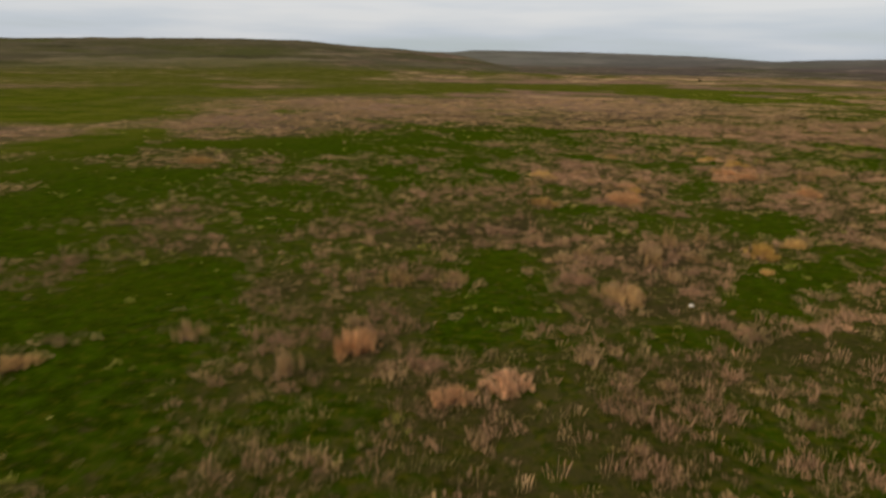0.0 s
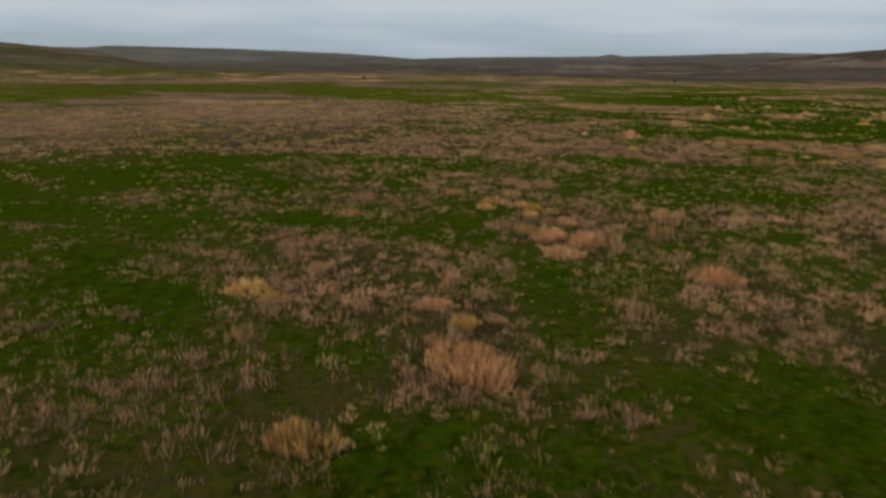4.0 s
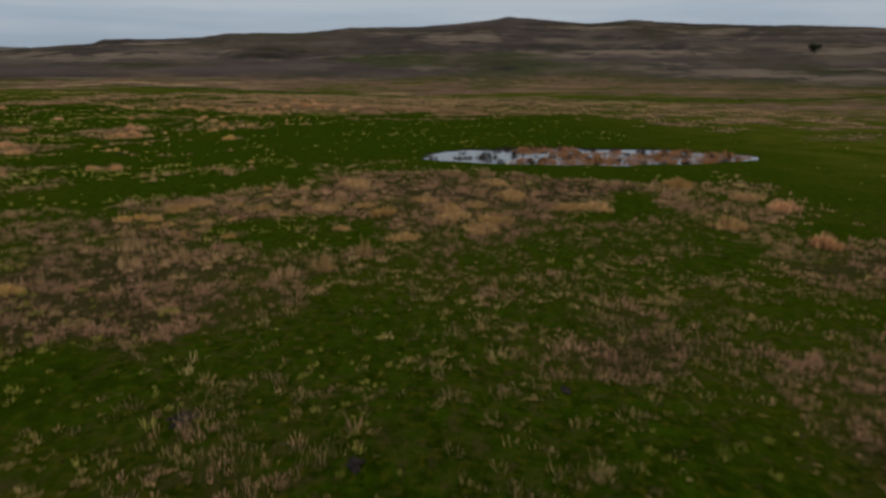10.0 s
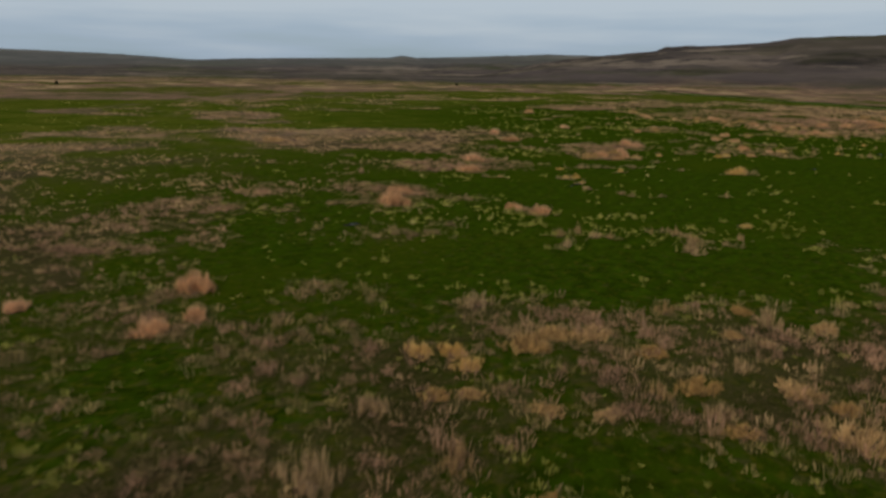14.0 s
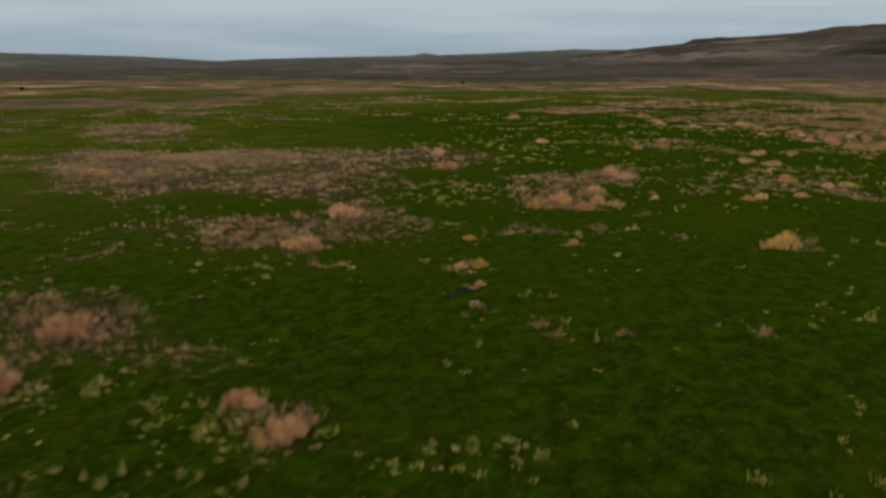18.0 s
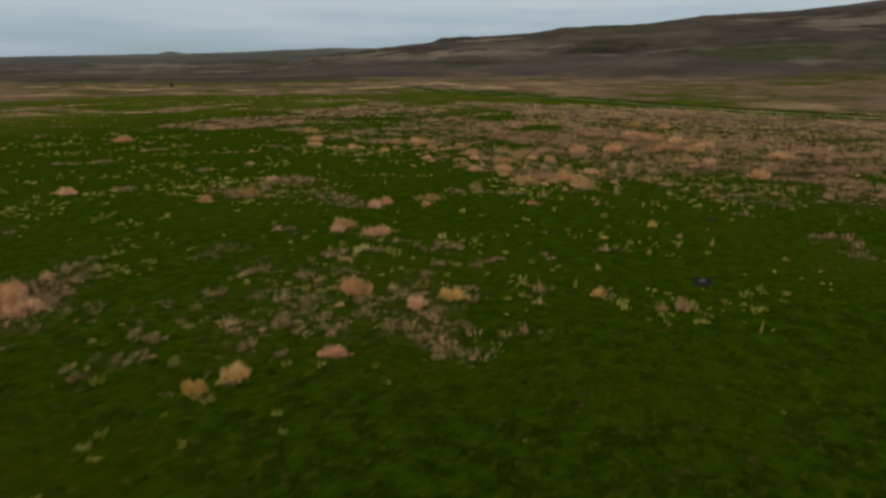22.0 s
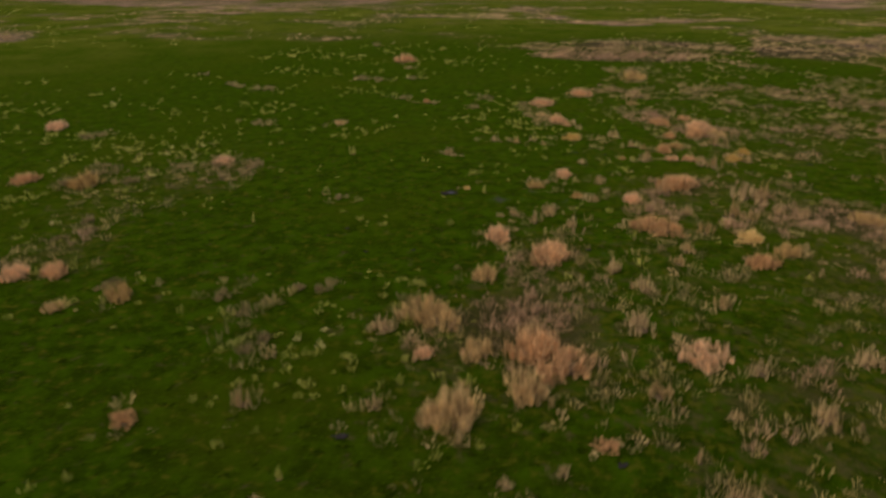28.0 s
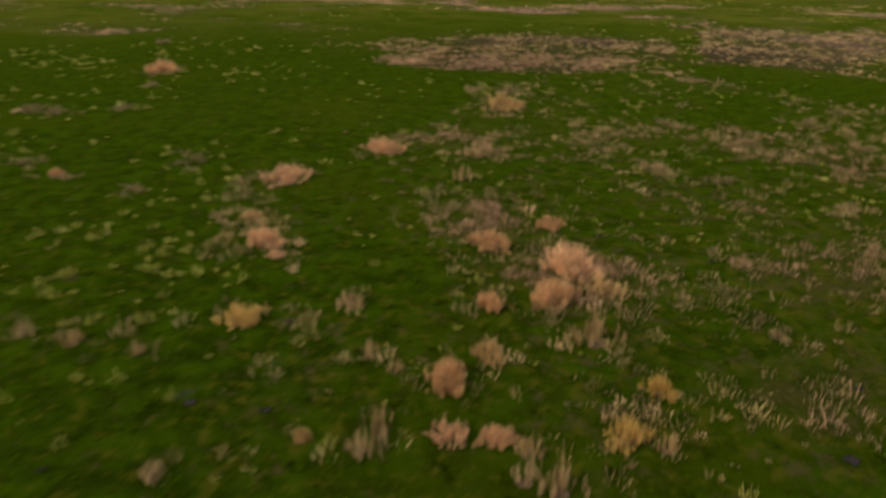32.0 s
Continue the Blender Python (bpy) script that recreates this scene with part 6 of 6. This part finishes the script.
# the thin clumps close to the line stand singly, those further off run together
thin = np.array(BUFF_AT)
close = np.argsort(from_line(thin[:, 0], thin[:, 1]))
for models, places, low in ((PINKS, ROSY_AT, 0.12), (GOLDS, GOLDEN_AT, 0.10), (BUFFS, [BUFF_AT[k] for k in close[:140]], 0.36), (SPRIGS, SPRIG_AT, 0.30)):
    slim = 0.82 if models is BUFFS else 0.7 if models is SPRIGS else 1.0
    for x, y, r in places:
        r = min(r, 1.1 + 0.6 * (r - 1.1)) if r > 1.1 else r
        grazed = models is PINKS and 88 < x < 138 and 82 < y < 128  # low tan clumps beside the pond
        settle(pick.choice(PINKS[3:] if grazed else models), x, y, slim * r * 1.08, (0.70 if grazed else 1.0) * (low + min(r, 0.68 + 0.32 * r) * 1.12) * pick.uniform(0.85, 1.15))
far_thin = np.repeat(thin[close[140:]], 8, 0)
rnd = np.random.RandomState(77)
tx, ty = far_thin[:, 0] + rnd.randn(len(far_thin)) * far_thin[:, 2] * 0.5, far_thin[:, 1] + rnd.randn(len(far_thin)) * far_thin[:, 2] * 0.5
v, f = spray(tx, ty, land(tx, ty), 0.12 + 0.2 * far_thin[:, 2] * rnd.rand(len(tx)), 0.35 + 0.35 * far_thin[:, 2] * rnd.rand(len(tx)), 30, 0.012, 0.35, 78)
tagged(mesh_object("loose_bunchgrass", v, f, SAGE, values={"tone": np.repeat(rnd.rand(len(tx)) * 0.8, 90)}), "scattered thin tufts of buff dead bunchgrass", "grass", kind="stuff")


# ---- pond with sedge ----
def outline(cx, cy, rx, ry, seed, count=72, ragged=0.22):
    a = np.linspace(0, 2 * np.pi, count, endpoint=False)
    k = 1 + ragged * (rough(np.cos(a) * 3 + seed, np.sin(a) * 3, 1.4, seed) - 0.5) * 2
    return cx + np.cos(a) * rx * k, cy + np.sin(a) * ry * k


def sheet(name, px, py, z, mat, rings=6):
    cx, cy, n = px.mean(), py.mean(), len(px)
    v = [(cx, cy, z)]
    f = []
    for k in range(1, rings + 1):
        s = k / rings
        v += [(cx + (u - cx) * s, cy + (w - cy) * s, z) for u, w in zip(px, py)]
    bm = bmesh.new()
    bv = [bm.verts.new(c) for c in v]
    for i in range(n):
        bm.faces.new((bv[0], bv[1 + i], bv[1 + (i + 1) % n]))
        for k in range(rings - 1):
            a, b = 1 + k * n, 1 + (k + 1) * n
            bm.faces.new((bv[a + i], bv[b + i], bv[b + (i + 1) % n], bv[a + (i + 1) % n]))
    me = bpy.data.meshes.new(name)
    bm.to_mesh(me)
    bm.free()
    me.materials.append(mat)
    return new(name, me)


px, py = outline(POND[0], POND[1], POND[2] * 1.15, POND[3] * 1.1, 3, ragged=0.05)
tagged(sheet("water", px, py, -0.42, WATER), "shallow prairie pond reflecting the grey sky", "pond", kind="structure")


def in_pond(count, low, high, seed, apart=2.2, gaps=0.0):
    """Places in the water, from south to north between low and high, in drifts where gaps is over 0."""
    rnd, found = random.Random(seed), []
    while len(found) < count:
        x, y = rnd.uniform(134, 164), rnd.uniform(low, high)
        if float(pond_edge(np.array(x), np.array(y))) < 0.95 and float(rough(x, y, 6.5, 61, 2)) > gaps and all((x - u) ** 2 + (y - w) ** 2 > apart for u, w in found):
            found.append((x, y))
    return found


def tussocks(mat, seed, places, low, high, tall, word, group):
    model = clump_model(mat, seed, word, tall, 26, 0.9, 22)
    model.name = "sedge_tussock"
    tagged(model, word, "sedge tussock", group)
    model.scale = (1, 1, 1)
    rnd = random.Random(seed)
    for k, (x, y) in enumerate(places):
        w = rnd.uniform(low, high)
        m = Matrix.LocRotScale((x, y, max(float(land(x, y)), -0.62)), Euler((0, 0, rnd.uniform(0, 6.28))), (w, w, w * rnd.uniform(0.7, 1.0)))
        if k == len(places) - 1:
            model.matrix_basis = m
        else:
            copy_thing(model, m)


tussocks(RUST, 21, in_pond(120, 53, 90, 3, 1.2, 0.44), 0.8, 1.5, 0.9, "rust-brown sedge tussock standing in shallow water", "sedge in the pond")
tussocks(BLACK, 22, in_pond(60, 52, 92, 4, 2.0), 0.5, 1.0, 1.35, "dark rotting sedge tussock in the pond", "dark sedge in the pond")
tussocks(BLACK, 23, in_pond(11, 91, 103, 5), 0.7, 1.0, 1.35, "small dark sedge tussock in open water", "dark sedge in the pond")


# ---- puddles on the wet turf ----
def puddle(x, y, r, seed):
    px, py = outline(x, y, r, r * 0.6, seed, 36, 1.0)
    z = float(land(x, y))
    bank = sheet("puddle", px, py, z + 0.05, MUDDY, 3)
    qx, qy = outline(x + 0.1 * r, y, r * 0.4, r * 0.2, seed + 2, 24, 0.5)
    pool = sheet("water_film", qx, qy, z + 0.056, SILTY, 2)
    pool.parent = bank
    tagged(bank, "small dark muddy puddle in the turf", "puddle", "puddles on the meadow")


# trodden mud holes
HOLES = [(59.9, 96.6, 0.63), (66.0, 89.2, 0.41), (62.2, 103.6, 0.9), (77.2, 113.9, 0.25), (133.6, 144.7, 0.15), (148.7, 138.4, 0.15), (150.7, 141.1, 0.17), (152.6, 140.5, 0.17), (154.0, 135.8, 0.16), (158.1, 148.2, 0.27),
         (162.2, 139.3, 0.15), (167.3, 141.0, 0.17), (207.4, 149.0, 0.55), (210.4, 141.7, 0.18), (223.4, 170.7, 0.16), (223.5, 152.9, 0.25), (224.4, 167.3, 0.18), (226.8, 167.3, 0.15), (231.9, 150.7, 0.2),
         (235.8, 166.6, 0.2), (237.7, 183.1, 0.16), (240.7, 185.2, 0.21), (242.7, 184.6, 0.18), (243.2, 189.2, 0.26), (245.4, 170.5, 0.4), (255.9, 194.6, 0.19), (256.9, 180.5, 0.25), (259.2, 183.1, 0.22), (259.5, 191.6, 0.18)]
for k, (x, y, r) in enumerate(HOLES):
    px, py = outline(x, y, 0.75 * r, 0.5 * r, 140 + k, 30, 1.0)
    tagged(sheet("mud_hole", px, py, float(land(x, y)) + 0.05, MUDDY, 3), "small dark trodden mud hole in the turf", "mud", "mud holes on the meadow")
for k, (x, y, r) in enumerate(((134.9, 146.7, 0.45), (136.6, 147.2, 0.8), (172.8, 135.9, 0.7), (200.4, 136.1, 1.1), (218.1, 138.8, 0.6), (105.9, 146.0, 0.9), (229.8, 176.4, 0.7))):
    puddle(x, y, r * 0.8, 40 + 3 * k)


# ---- farm track ----
def ribbon(name, line, offset, width, lift_, mat, parent=None, ragged=0.15):
    pts = []
    for (ax, ay), (bx, by) in zip(line, line[1:]):
        n = max(2, int(math.hypot(bx - ax, by - ay) / 2.0))
        pts += [(ax + (bx - ax) * k / n, ay + (by - ay) * k / n) for k in range(n)]
    p = np.array(pts + [line[-1]], float)
    for _ in range(12):
        p[1:-1] = (p[:-2] + 2 * p[1:-1] + p[2:]) / 4
    d = np.gradient(p, axis=0)
    d /= np.linalg.norm(d, axis=1)[:, None]
    side = np.column_stack([d[:, 1], -d[:, 0]])
    v, f = [], []
    for k, t in enumerate((-1, -0.33, 0.33, 1)):
        w = width / 2 * t * (1 + ragged * (rough(p[:, 0], p[:, 1], 5, 90 + k) - 0.5) * 4)
        q = p + side * (offset + w)[:, None]
        v.append(np.column_stack([q, land(q[:, 0], q[:, 1]) + lift_]))
    n = len(p)
    for k in range(3):
        i = np.arange(n - 1) + k * n
        f.append(np.stack([i, i + 1, i + n + 1, i + n], 1))
    return mesh_object(name, np.concatenate(v), np.concatenate(f), mat, parent, smooth=True)


TRACK = [(462, 338), (430, 283), (401, 235), (379, 199), (363, 174), (345, 135), (338, 90), (345, 40), (370, -30), (420, -120)]
track = ribbon("track", TRACK, 0.0, 16.0, 0.10, LUSH)
tagged(track, "faint farm track, a pale wheel line through lush grass", "track", kind="structure")
tagged(ribbon("wheel_line", TRACK, 0.5, 2.6, 0.16, DUST, track, 0.3), "pale trodden grass")
tagged(ribbon("verge", TRACK, -5.0, 4.5, 0.16, VERGE, track, 0.3), "dark green verge")


# ---- loose things ----
def stone(x, y, size, seed):
    bm = bmesh.new()
    bmesh.ops.create_icosphere(bm, subdivisions=2, radius=size)
    for vert in bm.verts:
        vert.co *= 0.8 + 0.5 * noise.noise(vert.co / size * 1.3 + Vector((seed, 3, 1)))
        vert.co.z *= 0.7
    me = bpy.data.meshes.new("stone")
    bm.to_mesh(me)
    bm.free()
    me.materials.append(CHALK)
    ob = new("stone", me)
    ob.location = (x, y, float(land(x, y)) + size * 0.35)
    tagged(ob, "pale weathered stone lying in the grass", "stone")


stone(13.9, 34.2, 0.16, 4)


def juniper(x, y, height, seed):
    root = new("juniper", None)
    root.location = (x, y, float(land(x, y)) - 0.1)
    rnd = np.random.RandomState(seed)
    bm = bmesh.new()
    bmesh.ops.create_cone(bm, cap_ends=True, segments=8, radius1=0.16, radius2=0.05, depth=height * 0.7, matrix=Matrix.Translation((0, 0, height * 0.35)))
    part("trunk", bm, BARK, root)
    n = 90
    a, t = rnd.rand(n) * 2 * np.pi, rnd.rand(n)
    r = (1 - 0.75 * t) * height * 0.55 * np.sqrt(rnd.rand(n))
    v, f = spray(np.cos(a) * r, np.sin(a) * r, height * (0.12 + 0.75 * t), np.full(n, 0.35), np.full(n, 0.55), 14, 0.05, 0.8, seed)
    mesh_object("crown", v, f, JUNIPER, root)
    tagged(root, "small dark juniper bush alone on the range", "bush", "lone bushes")


juniper(416, 465, 2.4, 3)
juniper(174, 521, 2.2, 4)


def lone_tree(x, y, height, seed):
    root = new("tree", None)
    root.location = (x, y, float(land(x, y)) - 0.3)
    rnd = np.random.RandomState(seed)
    bm = bmesh.new()
    bmesh.ops.create_cone(bm, cap_ends=True, segments=10, radius1=0.45, radius2=0.16, depth=height * 0.6, matrix=Matrix.Translation((0, 0, height * 0.3)))
    part("trunk", bm, BARK, root)
    tips = []
    for k in range(9):
        a, up = k * 2.4 + rnd.rand(), height * rnd.uniform(0.28, 0.58)
        tip = Vector((math.cos(a) * height * rnd.uniform(0.28, 0.48), math.sin(a) * height * rnd.uniform(0.28, 0.48), up + height * rnd.uniform(0.12, 0.34)))
        base = Vector((0, 0, up))
        way = tip - base
        bm = bmesh.new()
        bmesh.ops.create_cone(bm, cap_ends=True, segments=6, radius1=0.17, radius2=0.05, depth=way.length,
                              matrix=Matrix.Translation((base + tip) / 2) @ way.to_track_quat("Z", "Y").to_matrix().to_4x4())
        part("limb", bm, BARK, root)
        tips += [tip, base.lerp(tip, 0.65)]
    at = np.array([t[:] for t in tips])[rnd.randint(0, len(tips), 420)] + rnd.randn(420, 3) * height * 0.09
    v, f = spray(at[:, 0], at[:, 1], at[:, 2], np.full(420, 0.65), np.full(420, 1.0), 16, 0.09, 1.0, seed, 0.9)
    mesh_object("crown", v, f, JUNIPER, root)
    tagged(root, "lone dark broad-leaved tree on the far slope", "tree")


lone_tree(848, -250, 14.0, 9)
